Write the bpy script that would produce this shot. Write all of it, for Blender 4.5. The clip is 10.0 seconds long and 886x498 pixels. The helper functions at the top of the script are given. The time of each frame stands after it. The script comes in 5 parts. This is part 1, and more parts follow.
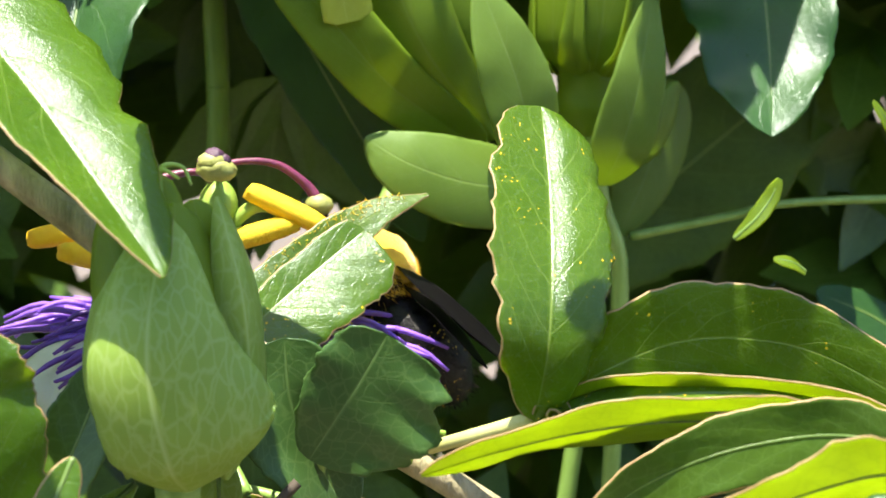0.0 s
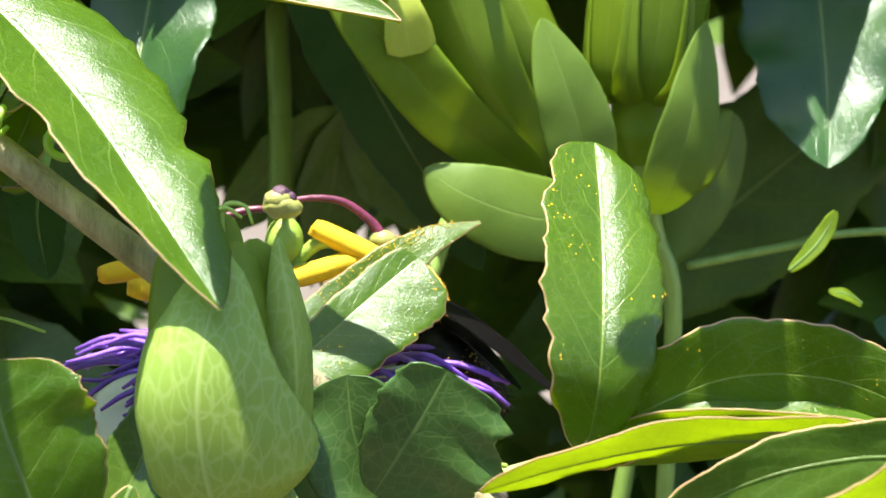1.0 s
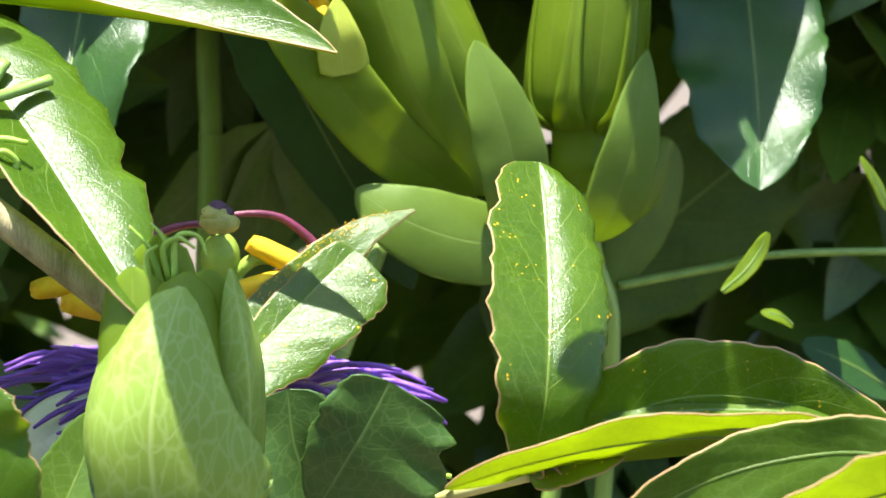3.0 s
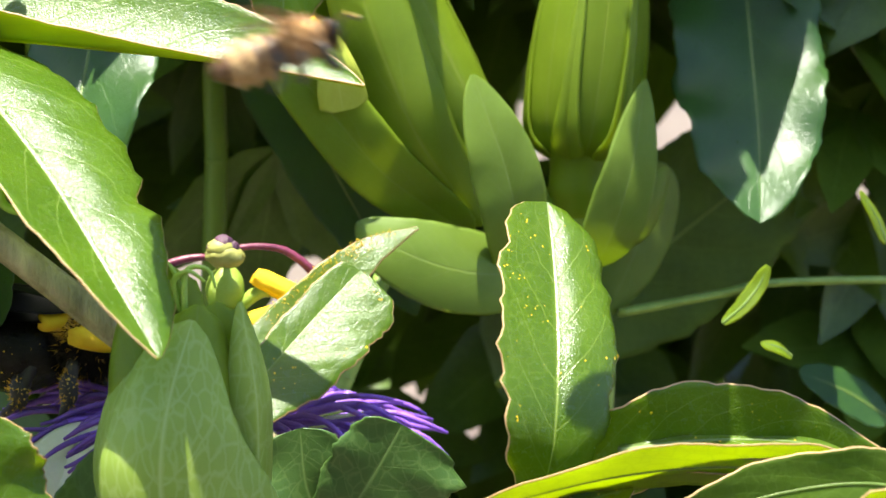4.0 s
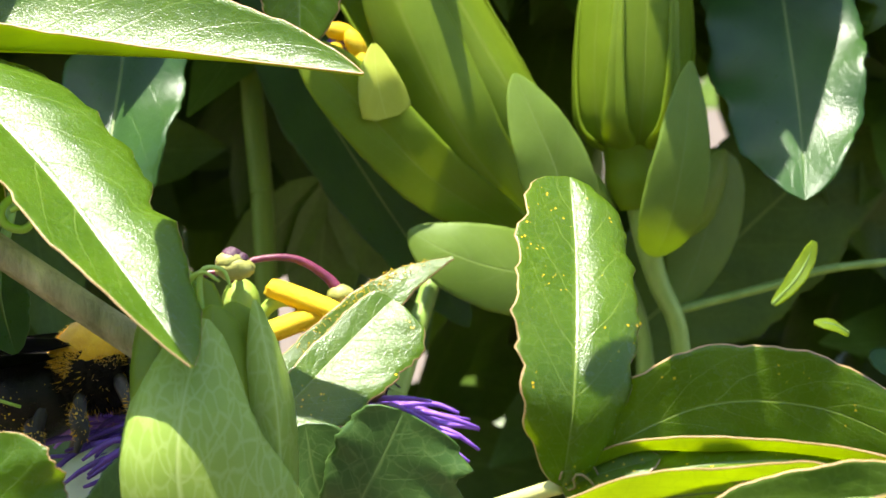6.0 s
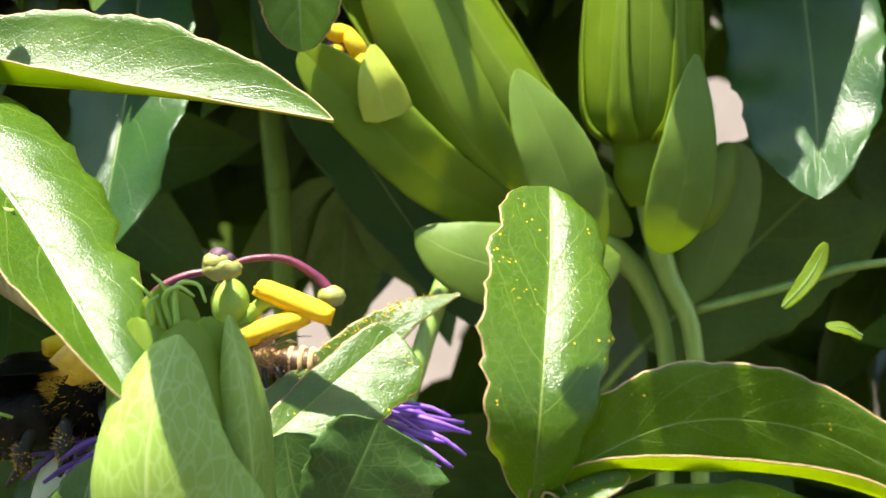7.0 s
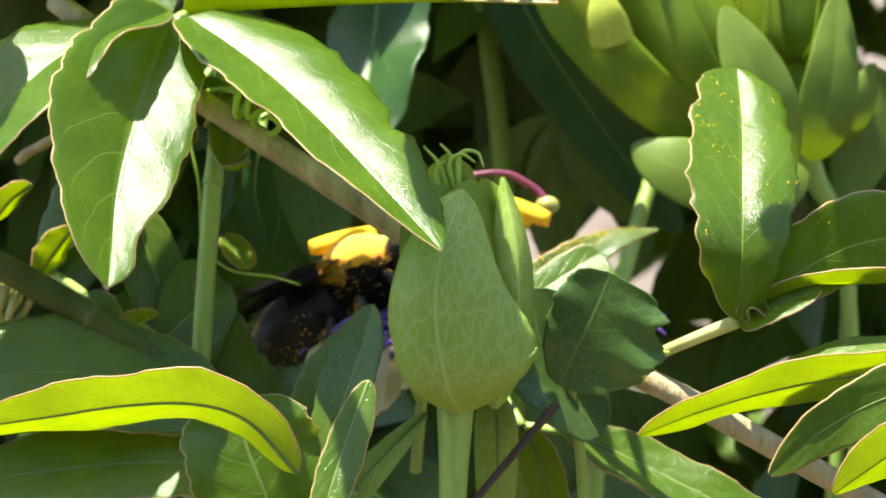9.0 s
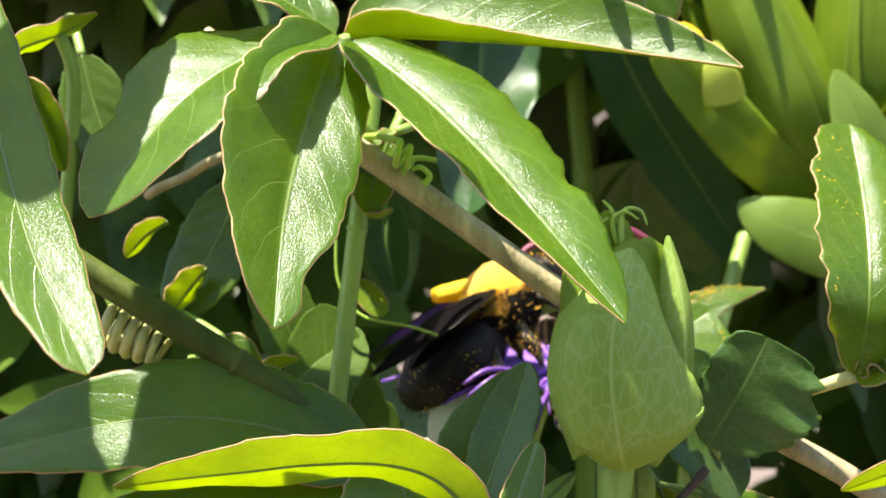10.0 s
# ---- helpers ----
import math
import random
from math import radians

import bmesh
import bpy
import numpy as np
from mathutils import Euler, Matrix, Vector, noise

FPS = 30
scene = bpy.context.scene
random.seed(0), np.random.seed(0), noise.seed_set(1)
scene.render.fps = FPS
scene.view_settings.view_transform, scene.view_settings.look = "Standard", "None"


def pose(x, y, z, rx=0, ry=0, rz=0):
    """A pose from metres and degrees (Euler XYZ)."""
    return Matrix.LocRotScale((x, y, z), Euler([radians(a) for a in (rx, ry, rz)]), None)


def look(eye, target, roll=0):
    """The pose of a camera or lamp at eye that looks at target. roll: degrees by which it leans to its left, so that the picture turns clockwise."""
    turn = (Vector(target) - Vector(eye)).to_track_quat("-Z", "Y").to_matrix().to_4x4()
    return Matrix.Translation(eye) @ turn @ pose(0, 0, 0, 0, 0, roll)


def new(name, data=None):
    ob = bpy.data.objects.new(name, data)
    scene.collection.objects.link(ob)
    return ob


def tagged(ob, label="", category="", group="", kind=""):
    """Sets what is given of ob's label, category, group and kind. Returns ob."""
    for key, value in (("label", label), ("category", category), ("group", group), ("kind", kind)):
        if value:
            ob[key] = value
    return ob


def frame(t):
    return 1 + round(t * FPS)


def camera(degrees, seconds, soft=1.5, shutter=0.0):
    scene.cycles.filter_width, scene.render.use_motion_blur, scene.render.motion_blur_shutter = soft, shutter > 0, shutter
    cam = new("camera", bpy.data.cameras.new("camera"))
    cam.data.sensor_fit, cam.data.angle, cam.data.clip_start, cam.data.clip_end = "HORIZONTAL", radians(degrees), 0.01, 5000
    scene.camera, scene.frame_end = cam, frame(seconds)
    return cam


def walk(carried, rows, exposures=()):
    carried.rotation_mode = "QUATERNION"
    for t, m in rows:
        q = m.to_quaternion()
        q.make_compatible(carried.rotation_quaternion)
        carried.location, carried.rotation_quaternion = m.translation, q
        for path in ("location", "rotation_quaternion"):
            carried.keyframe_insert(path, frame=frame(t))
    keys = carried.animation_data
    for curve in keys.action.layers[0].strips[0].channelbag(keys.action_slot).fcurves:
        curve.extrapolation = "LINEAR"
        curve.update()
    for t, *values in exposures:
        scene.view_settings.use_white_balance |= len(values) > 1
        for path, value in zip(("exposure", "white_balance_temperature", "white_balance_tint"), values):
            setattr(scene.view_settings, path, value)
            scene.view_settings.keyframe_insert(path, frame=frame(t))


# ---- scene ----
# Lengths below are in millimetres from the lens at rest, EYE metres above the ground.
EYE = 0.8
cam = camera(30.0, 10.0, 1.5, 0.12)
cam.data.dof.use_dof, cam.data.dof.focus_distance, cam.data.dof.aperture_fstop = True, 0.200, 36.0

PATH = [
    (0, -20.6, 11.0, 8.6, -9.41, -4.51, -3.57),
    (0.5, -10.4, 18.1, 13.5, -7.60, -4.27, -2.67),
    (1, -19.2, 8.1, 11.3, -6.94, -4.21, -3.69),
    (1.5, -13.0, 13.5, 4.5, -8.63, -3.62, -3.37),
    (2, -27.9, 2.9, 9.7, -9.04, -3.60, -3.92),
    (2.5, -25.3, 3.6, 14.6, -8.73, -3.65, -3.81),
    (2.7, -22.5, 9.9, 11.1, -9.71, -3.43, -3.91),
    (4, -26.2, 7.9, 16.4, -10.56, -3.58, -4.73),
    (4.5, -44.7, -1.2, 20.6, -12.27, -5.36, -5.73),
    (5, -38.6, 1.6, 19.4, -13.53, -4.95, -5.61),
    (5.2, -25.7, 7.5, 8.2, -11.12, -2.77, -3.47),
    (6.5, -5.3, 7.2, 5.8, -4.51, -0.82, 0.24),
    (7, 3.9, 8.7, 10.3, -2.07, -1.92, 0.52),
    (7.5, 0.3, -0.1, -0.1, 0.02, 0.04, 0.13),
    (8, 2.1, -23.9, -1.4, 0.14, -1.25, 1.35),
    (8.5, 0.7, -27.9, -2.5, 1.80, -1.63, 1.54),
    (9, -5.5, -31.4, -12.0, 3.44, 0.09, 1.66),
    (9.5, -21.5, -37.1, -10.5, 2.73, 0.75, 0.79),
    (10, -46.7, -30.9, -4.1, -1.50, 0.10, -0.90),
]
SWAY_LOBED = [
    (0, 0.5, 2.9, -1.4, -1.8, -0.8, 5.8),
    (0.5, 2.4, 3.5, 0.5, -3.1, -1.2, 8.2),
    (1, 1.1, 3.4, -0.4, -1.7, -0.7, 8.9),
    (1.5, -0.0, 2.5, -0.2, -2.4, -1.0, 18.0),
    (2, 2.8, 4.5, 1.2, -5.5, -1.4, 4.9),
    (2.5, 3.5, 4.6, 2.0, -5.4, -1.7, 8.2),
    (2.7, 1.7, 3.8, 0.8, -3.7, -1.4, 18.5),
    (4, 3.2, 1.8, -0.5, -7.9, -6.5, 11.1),
    (4.5, 1.7, 1.4, -3.2, -9.6, -8.8, -0.4),
    (5, 5.2, 5.6, 2.2, -8.6, -5.9, 7.5),
    (5.2, 2.2, 1.4, -1.1, -6.3, -5.1, 2.5),
    (6.3, 1.5, 4.1, 1.1, -0.1, -0.3, 7.2),
    (6.5, 1.0, 3.8, 3.5, -0.7, -0.4, 4.2),
    (7, 0.2, 2.2, 2.9, -0.0, -0.4, 10.9),
    (7.5, 0.0, -0.0, -0.0, 0.1, -0.2, -0.1),
    (8, 2.0, 1.5, 0.8, 0.6, -0.5, -4.3),
    (8.5, 2.7, 2.0, 1.5, 1.1, -0.3, -6.8),
    (9, -0.7, 0.4, -2.4, 3.5, 1.5, -1.1),
    (9.5, -0.2, 0.1, -3.5, 2.4, 2.5, -12.3),
    (10, 0.7, 2.2, 0.5, 1.2, 1.9, -9.6),
]
SWAY_BUD = [
    (0, -2.4, 3.0, -7.2),
    (0.5, -2.1, 0.9, -3.5),
    (1, -1.8, 1.5, -3.5),
    (1.5, -0.6, -0.3, -3.5),
    (2, -1.3, 0.7, -3.5),
    (2.5, -0.6, 0.5, -3.5),
    (2.7, -0.1, 0.2, -3.5),
    (4, -0.7, 0.9, -3.5),
    (4.5, -0.8, 1.2, -3.5),
    (5, 0.8, 2.6, -3.5),
    (5.2, 0.7, 2.3, -3.5),
    (6.5, -0.1, 0.1, -1.8),
    (7, -0.1, 0.3, -1.8),
    (7.5, 0.0, 0.0, 0.0),
    (8, 1.1, 0.4, 0.5),
    (8.5, 1.8, 0.2, 0.9),
    (9, 2.6, 0.0, 1.3),
    (9.5, 3.7, 1.2, 0.0),
    (10, 2.1, 1.2, -0.3),
]
SWAY_UPRIGHT = [
    (0, 0.4, -1.8, -1.4), (0.5, 0.6, -1.0, 0.3), (1, 0.4, -2.0, -1.6), (1.5, 0.8, -1.1, -0.4), (2, 0.7, -2.4, -1.5),
    (2.5, 0.8, -2.0, -1.4), (2.7, 0.9, -1.8, -1.4), (4, 1.1, -2.0, -1.3), (4.5, 1.1, -3.6, -3.5), (5, 0.5, -5.5, -3.2),
    (5.2, 1.0, -2.0, -2.0), (6.5, 0.6, -0.0, 1.6), (7, 0.2, -0.4, 1.5), (7.5, 0.0, 0.0, 0.0), (8, 0.2, -0.1, 0.6),
    (8.5, -0.0, -0.4, -0.0), (9, -0.3, 0.5, -0.4), (9.5, -1.7, -0.5, -3.3), (10, -5.7, 3.1, 0.0),
]
SWAY_POLLEN_LEAF = [
    (0, -0.5, 3.7, 0.0), (0.5, -1.6, 4.7, 0.0), (1, -1.0, 4.2, 0.0), (1.5, -1.4, 4.5, 0.0), (2, 0.1, 5.7, 0.0),
    (2.5, -0.1, 8.0, 0.0), (2.7, -1.3, 8.1, 0.0), (4, -2.0, 10.4, 0.0), (4.5, -1.6, 10.4, 0.0), (5, -1.3, 11.4, 0.0),
    (5.2, -1.3, 10.5, 0.0), (6.5, -1.2, 4.5, 0.0), (7, -0.6, 2.2, 0.0), (7.5, 0.0, 0.0, 0.0), (8, -1.1, 1.4, 0.0),
    (8.5, -1.6, -1.4, 0.0), (9, -2.2, -4.2, 0.0), (9.5, -3.0, -4.0, 0.0), (10, -3.8, -3.8, 0.0),
]
SWAY_TORN = [
    (0, 1.3, -0.2, 1.6), (0.5, 1.0, -0.7, 0.0), (1, 1.7, -0.6, 0.0), (1.5, 1.2, 0.0, -1.3), (2, 0.8, 0.6, -2.7),
    (2.5, 1.1, 0.4, -2.1), (2.7, 1.3, 0.4, -1.9), (4, 2.1, -0.2, -0.5), (4.5, 2.4, -0.4, 0.0), (5, 1.7, -0.3, 0.0),
    (5.2, 1.4, -0.2, 0.0), (6.5, -0.5, 0.3, 0.0), (7, -0.5, 0.5, 0.0), (7.5, 0.0, 0.0, 0.0), (8, -0.1, 0.2, 0.3),
    (8.5, 0.2, 0.2, 0.7), (9, -0.0, -0.2, 0.6), (9.5, 0.6, -0.4, 0.9), (10, -0.5, 0.4, 0.1),
]
SWAY_FLOWER = [
    (0, 1.5, 0.9, 0.0), (0.5, 1.9, 0.6, 0.0), (1, 2.4, 0.2, 0.0), (1.5, 3.2, 0.3, 0.0), (2, 3.9, 0.3, 0.0),
    (2.5, 2.9, 0.6, 0.0), (2.7, 2.8, 0.6, 0.0), (4, 2.2, 0.3, 0.0), (4.5, 1.9, 0.2, 0.0), (5, 0.9, 0.8, 0.0),
    (5.2, 0.5, 1.0, 0.0), (6.5, -1.0, 0.7, -1.7), (7, -1.6, 1.4, 0.0), (7.5, 0.0, 0.0, 0.0), (8, -1.7, 1.2, 0.1),
    (8.5, -2.4, 0.9, -0.7), (9, -2.9, -0.3, 0.0), (9.5, -2.9, -0.3, 0.0), (10, -2.9, -0.3, 0.0),
]
SWAY_CALYX = [
    (0, -1.6, 0.6, 0.0), (0.5, -1.1, 0.8, 0.0), (1, -1.5, 0.8, 1.4), (1.5, -0.9, 0.8, 0.0), (2, -2.6, 0.6, 1.2),
    (2.5, -2.0, 0.1, 1.4), (2.7, -1.8, 0.6, 1.9), (4, -2.6, -0.3, 0.6), (4.5, -2.9, -0.6, 0.1), (5, -3.8, -1.1, 0.2),
    (5.2, -3.2, -0.9, 0.2), (6.5, 0.1, 0.9, 1.9), (7, -0.4, 0.3, 0.1), (7.5, 0.0, 0.0, 0.0), (8, -0.6, 1.0, 2.0),
    (8.5, 0.2, 0.5, 1.7), (9, 0.9, 0.7, 2.8), (9.5, -0.8, 0.7, 2.8), (10, 1.0, 0.7, 2.1),
]
SWAY_FAR_BUD = [
    (0, -0.2, -2.2, 0.0), (0.5, 1.1, -2.5, 0.0), (1, -0.7, -2.0, 0.0), (1.5, 1.1, -4.3, 0.0), (2, -0.4, -2.9, 0.0),
    (2.5, -0.2, -2.6, 0.0), (2.7, 0.6, -3.0, 0.0), (4, -0.3, -2.5, 0.0), (4.5, -0.5, -2.3, 0.0), (5, -0.5, -1.9, 0.0),
    (5.2, -0.2, -2.3, 0.0), (6.5, 2.6, -1.3, 0.0), (7, 1.1, -1.2, 0.0), (7.5, 0.0, 0.0, 0.0), (8, -1.7, -0.4, 0.0),
    (8.5, -2.4, -0.9, 0.0), (9, -3.3, -0.9, 0.0), (9.5, -7.0, -0.4, 0.0), (10, -7.8, 0.7, 0.0),
]
SWAY_BACKLIT = [
    (0, 1.7, 6.9, 0.0), (0.5, 2.1, 7.6, 0.0), (1, 2.5, 8.6, 0.0), (1.5, -3.0, 7.4, 0.0), (2, 3.5, 9.8, 0.0),
    (2.5, 4.0, 10.4, 0.0), (2.7, 4.4, 10.8, 0.0), (4, 6.0, 12.6, 0.0), (4.5, 5.8, 11.4, 0.0), (5, 5.0, 10.2, 0.0),
    (5.2, 4.4, 9.4, 0.0), (6.5, 0.6, 4.4, 0.0), (7, 0.0, 3.2, 0.0), (7.5, -0.5, 2.3, 0.0), (8, -0.7, 1.7, 0.0),
    (8.5, 0.7, 1.7, 0.0), (9, 0.0, 0.0, 0.0), (9.5, 4.3, 0.9, 0.0), (10, 5.1, 2.1, 0.0),
]


def mm(x, y, z):
    return Vector((x / 1000, y / 1000, z / 1000 + EYE))


walk(cam, [(t, pose(x / 1000, y / 1000, z / 1000 + EYE, 90 + pitch, roll, yaw)) for t, x, y, z, yaw, pitch, roll in PATH],
     [(0, 2.0, 6500, 10), (2.7, 2.0, 6500, 10), (4.5, 2.06, 6850, 13), (7.5, 2.03, 6800, 11), (10, 2.0, 6900, 15)])

# ---- light ----
SUN = Vector((-0.20, -0.16, 0.95)).normalized()
world = bpy.data.worlds.new("world")
scene.world = world
world.use_nodes = True
nt = world.node_tree
sky = nt.nodes.new("ShaderNodeTexSky")
sky.sky_type, sky.sun_disc = "NISHITA", False
sky.sun_elevation = math.asin(SUN.z)
sky.sun_rotation = math.atan2(SUN.x, SUN.y)
nt.links.new(sky.outputs[0], nt.nodes["Background"].inputs[0])
nt.nodes["Background"].inputs[1].default_value = 0.122
sun = new("sun", bpy.data.lights.new("sun", "SUN"))
sun.data.energy, sun.data.angle, sun.data.color = 5.0, radians(0.53), (1.0, 0.94, 0.77)
sun.matrix_world = look((0, 0, 3), Vector((0, 0, 3)) - SUN)


# ---- materials ----
def nodes_of(name):
    m = bpy.data.materials.new(name)
    m.use_nodes = True
    m.node_tree.nodes.clear()
    return m, m.node_tree.nodes, m.node_tree.links


def add(n, kind, **values):
    node = n.new(kind)
    for key, value in values.items():
        node.inputs[key].default_value = value
    return node


def calc(n, l, op, a, b=None, c=None, clamp=False):
    node = n.new("ShaderNodeMath")
    node.operation, node.use_clamp = op, clamp
    for i, v in enumerate((a, b, c)):
        if v is None:
            continue
        if isinstance(v, (int, float)):
            node.inputs[i].default_value = v
        else:
            l.new(v, node.inputs[i])
    return node.outputs[0]


def blend(n, l, fac, a, b):
    node = n.new("ShaderNodeMix")
    node.data_type = "RGBA"
    for i, v in ((0, fac), (6, a), (7, b)):
        if isinstance(v, tuple):
            node.inputs[i].default_value = (*v, 1)
        elif isinstance(v, (int, float)):
            node.inputs[i].default_value = v
        else:
            l.new(v, node.inputs[i])
    return node.outputs[2]


def noise_of(n, l, coords, scale, detail=3.0, rough=0.55):
    node = add(n, "ShaderNodeTexNoise", Scale=scale, Detail=detail, Roughness=rough)
    l.new(coords, node.inputs["Vector"])
    return node.outputs["Fac"]


def leaf_material(name, dark, light, vein, glow, rough=0.32, through_light=0.35, net=0.5, pairs=7.0, coat=0.25, specks=0.0, bump=0.22, shine=0.4, cells=560.0, line=0.09, stretch=1.0, grain=0.30):
    """A living leaf: midrib, side veins, a fine net, mottling, a waxy gloss and light that shines through."""
    m, n, l = nodes_of(name)
    uv = n.new("ShaderNodeUVMap").outputs[0]
    split = n.new("ShaderNodeSeparateXYZ")
    l.new(uv, split.inputs[0])
    ob = n.new("ShaderNodeTexCoord").outputs["Object"]
    big, fine = noise_of(n, l, ob, 110, 3), noise_of(n, l, ob, 900, 4, 0.65)
    warp = noise_of(n, l, ob, 260, 2)
    a = calc(n, l, "ABSOLUTE", calc(n, l, "MULTIPLY_ADD", split.outputs[0], 2.0, -1.0))
    rib = calc(n, l, "SUBTRACT", 1.0, calc(n, l, "DIVIDE", a, 0.04), clamp=True)
    s = calc(n, l, "MULTIPLY_ADD", split.outputs[1], pairs, calc(n, l, "MULTIPLY", calc(n, l, "POWER", a, 1.25), -1.9))
    s = calc(n, l, "ADD", s, calc(n, l, "MULTIPLY_ADD", warp, 0.26, -0.13))
    tri = calc(n, l, "ABSOLUTE", calc(n, l, "MULTIPLY_ADD", calc(n, l, "FRACT", s), 2.0, -1.0))
    side = calc(n, l, "MULTIPLY", calc(n, l, "MULTIPLY_ADD", tri, 15.0, -14.0, clamp=True), calc(n, l, "SUBTRACT", 1.0, calc(n, l, "MULTIPLY", a, 0.55)))
    cell = n.new("ShaderNodeTexVoronoi")
    cell.feature = "DISTANCE_TO_EDGE"
    cell.inputs["Scale"].default_value = cells
    shift = n.new("ShaderNodeMix")
    shift.data_type = "VECTOR"
    shift.inputs[0].default_value = 0.0012
    noisy = add(n, "ShaderNodeTexNoise", Scale=500.0)
    l.new(ob, noisy.inputs["Vector"])
    l.new(ob, shift.inputs[4])
    l.new(noisy.outputs["Color"], shift.inputs[5])
    longer = n.new("ShaderNodeMapping")
    longer.inputs["Scale"].default_value = (1, 1, 1 / stretch)
    l.new(shift.outputs[1], longer.inputs[0])
    l.new(longer.outputs[0], cell.inputs["Vector"])
    mesh_v = calc(n, l, "SUBTRACT", 1.0, calc(n, l, "DIVIDE", cell.outputs[0], line), clamp=True)
    veins = calc(n, l, "MAXIMUM", rib, calc(n, l, "MAXIMUM", calc(n, l, "MULTIPLY", side, 0.75), calc(n, l, "MULTIPLY", mesh_v, net)))
    tone = calc(n, l, "MULTIPLY_ADD", big, 1.6, -0.3, clamp=True)
    col = blend(n, l, tone, dark, light)
    col = blend(n, l, calc(n, l, "MULTIPLY", calc(n, l, "MULTIPLY_ADD", fine, 2.2, -0.9, clamp=True), 0.22), col, tuple(0.45 * c for c in dark))
    col = blend(n, l, calc(n, l, "MULTIPLY", veins, 0.9), col, vein)
    if specks:
        dots = n.new("ShaderNodeTexVoronoi")
        dots.inputs["Scale"].default_value = 1100
        l.new(ob, dots.inputs["Vector"])
        patch = noise_of(n, l, ob, 150, 2)
        near = calc(n, l, "LESS_THAN", dots.outputs["Distance"], calc(n, l, "MULTIPLY", calc(n, l, "MULTIPLY_ADD", patch, 2.4, -1.15, clamp=True), specks))
        col = blend(n, l, near, col, (0.80, 0.50, 0.02))
    p = add(n, "ShaderNodeBsdfPrincipled", Roughness=rough)
    p.inputs["Specular IOR Level"].default_value = shine
    p.inputs["Specular Tint"].default_value = (0.84, 0.93, 1.0, 1.0)
    p.inputs["Coat Weight"].default_value, p.inputs["Coat Roughness"].default_value = coat, rough * 0.8
    l.new(col, p.inputs["Base Color"])
    l.new(calc(n, l, "MULTIPLY_ADD", fine, 0.22, rough - 0.10), p.inputs["Roughness"])
    ribs = calc(n, l, "MAXIMUM", rib, calc(n, l, "MAXIMUM", calc(n, l, "MULTIPLY", side, 0.4), calc(n, l, "MULTIPLY", mesh_v, 0.14)))
    height = calc(n, l, "ADD", calc(n, l, "MULTIPLY", ribs, -0.6), calc(n, l, "ADD", calc(n, l, "MULTIPLY", warp, 0.75), calc(n, l, "MULTIPLY", fine, 0.34)))
    height = calc(n, l, "MULTIPLY_ADD", noise_of(n, l, ob, 4200, 2, 0.6), grain, height)
    bm = add(n, "ShaderNodeBump", Strength=bump, Distance=0.0004)
    l.new(height, bm.inputs["Height"])
    l.new(bm.outputs[0], p.inputs["Normal"])
    t = n.new("ShaderNodeBsdfTranslucent")
    l.new(blend(n, l, calc(n, l, "MULTIPLY", veins, 0.45), blend(n, l, tone, tuple(0.75 * c for c in glow), glow), tuple(min(1, 1.25 * c) for c in vein)), t.inputs["Color"])
    mix = n.new("ShaderNodeMixShader")
    mix.inputs[0].default_value = through_light
    l.new(p.outputs[0], mix.inputs[1])
    l.new(t.outputs[0], mix.inputs[2])
    l.new(mix.outputs[0], n.new("ShaderNodeOutputMaterial").inputs[0])
    return m


def plain_material(name, dark, light, rough=0.5, scale=300.0, metal=0.0, bump=0.3, streak=1.0, glow=None, share=0.25, sheen=0.0, specks=None, amount=0.5, shine=0.5):
    """A solid surface mottled at two scales; streak stretches the grain along z; specks strews grains of another colour."""
    m, n, l = nodes_of(name)
    ob = n.new("ShaderNodeTexCoord").outputs["Object"]
    mapping = n.new("ShaderNodeMapping")
    mapping.inputs["Scale"].default_value = (1, 1, 1 / streak)
    l.new(ob, mapping.inputs[0])
    big, fine = noise_of(n, l, mapping.outputs[0], scale, 3), noise_of(n, l, mapping.outputs[0], scale * 7, 3, 0.7)
    f = calc(n, l, "ADD", calc(n, l, "MULTIPLY_ADD", big, 1.8, -0.65), calc(n, l, "MULTIPLY_ADD", fine, 0.8, -0.25), clamp=True)
    col = blend(n, l, f, dark, light)
    if specks:
        dots = n.new("ShaderNodeTexVoronoi")
        dots.inputs["Scale"].default_value = 1500
        l.new(ob, dots.inputs["Vector"])
        patch = noise_of(n, l, ob, 260, 2)
        near = calc(n, l, "LESS_THAN", dots.outputs["Distance"], calc(n, l, "MULTIPLY", calc(n, l, "MULTIPLY_ADD", patch, 3.0, -1.3, clamp=True), amount))
        col = blend(n, l, near, col, specks)
    p = add(n, "ShaderNodeBsdfPrincipled", Roughness=rough, Metallic=metal)
    p.inputs["Sheen Weight"].default_value, p.inputs["Specular IOR Level"].default_value = sheen, shine
    l.new(col, p.inputs["Base Color"])
    bm = add(n, "ShaderNodeBump", Strength=bump, Distance=0.0003)
    l.new(calc(n, l, "ADD", big, fine), bm.inputs["Height"])
    l.new(bm.outputs[0], p.inputs["Normal"])
    end = n.new("ShaderNodeOutputMaterial")
    if glow:
        t = n.new("ShaderNodeBsdfTranslucent")
        t.inputs[0].default_value = (*glow, 1)
        mix = n.new("ShaderNodeMixShader")
        mix.inputs[0].default_value = share
        l.new(p.outputs[0], mix.inputs[1])
        l.new(t.outputs[0], mix.inputs[2])
        l.new(mix.outputs[0], end.inputs[0])
    else:
        l.new(p.outputs[0], end.inputs[0])
    return m


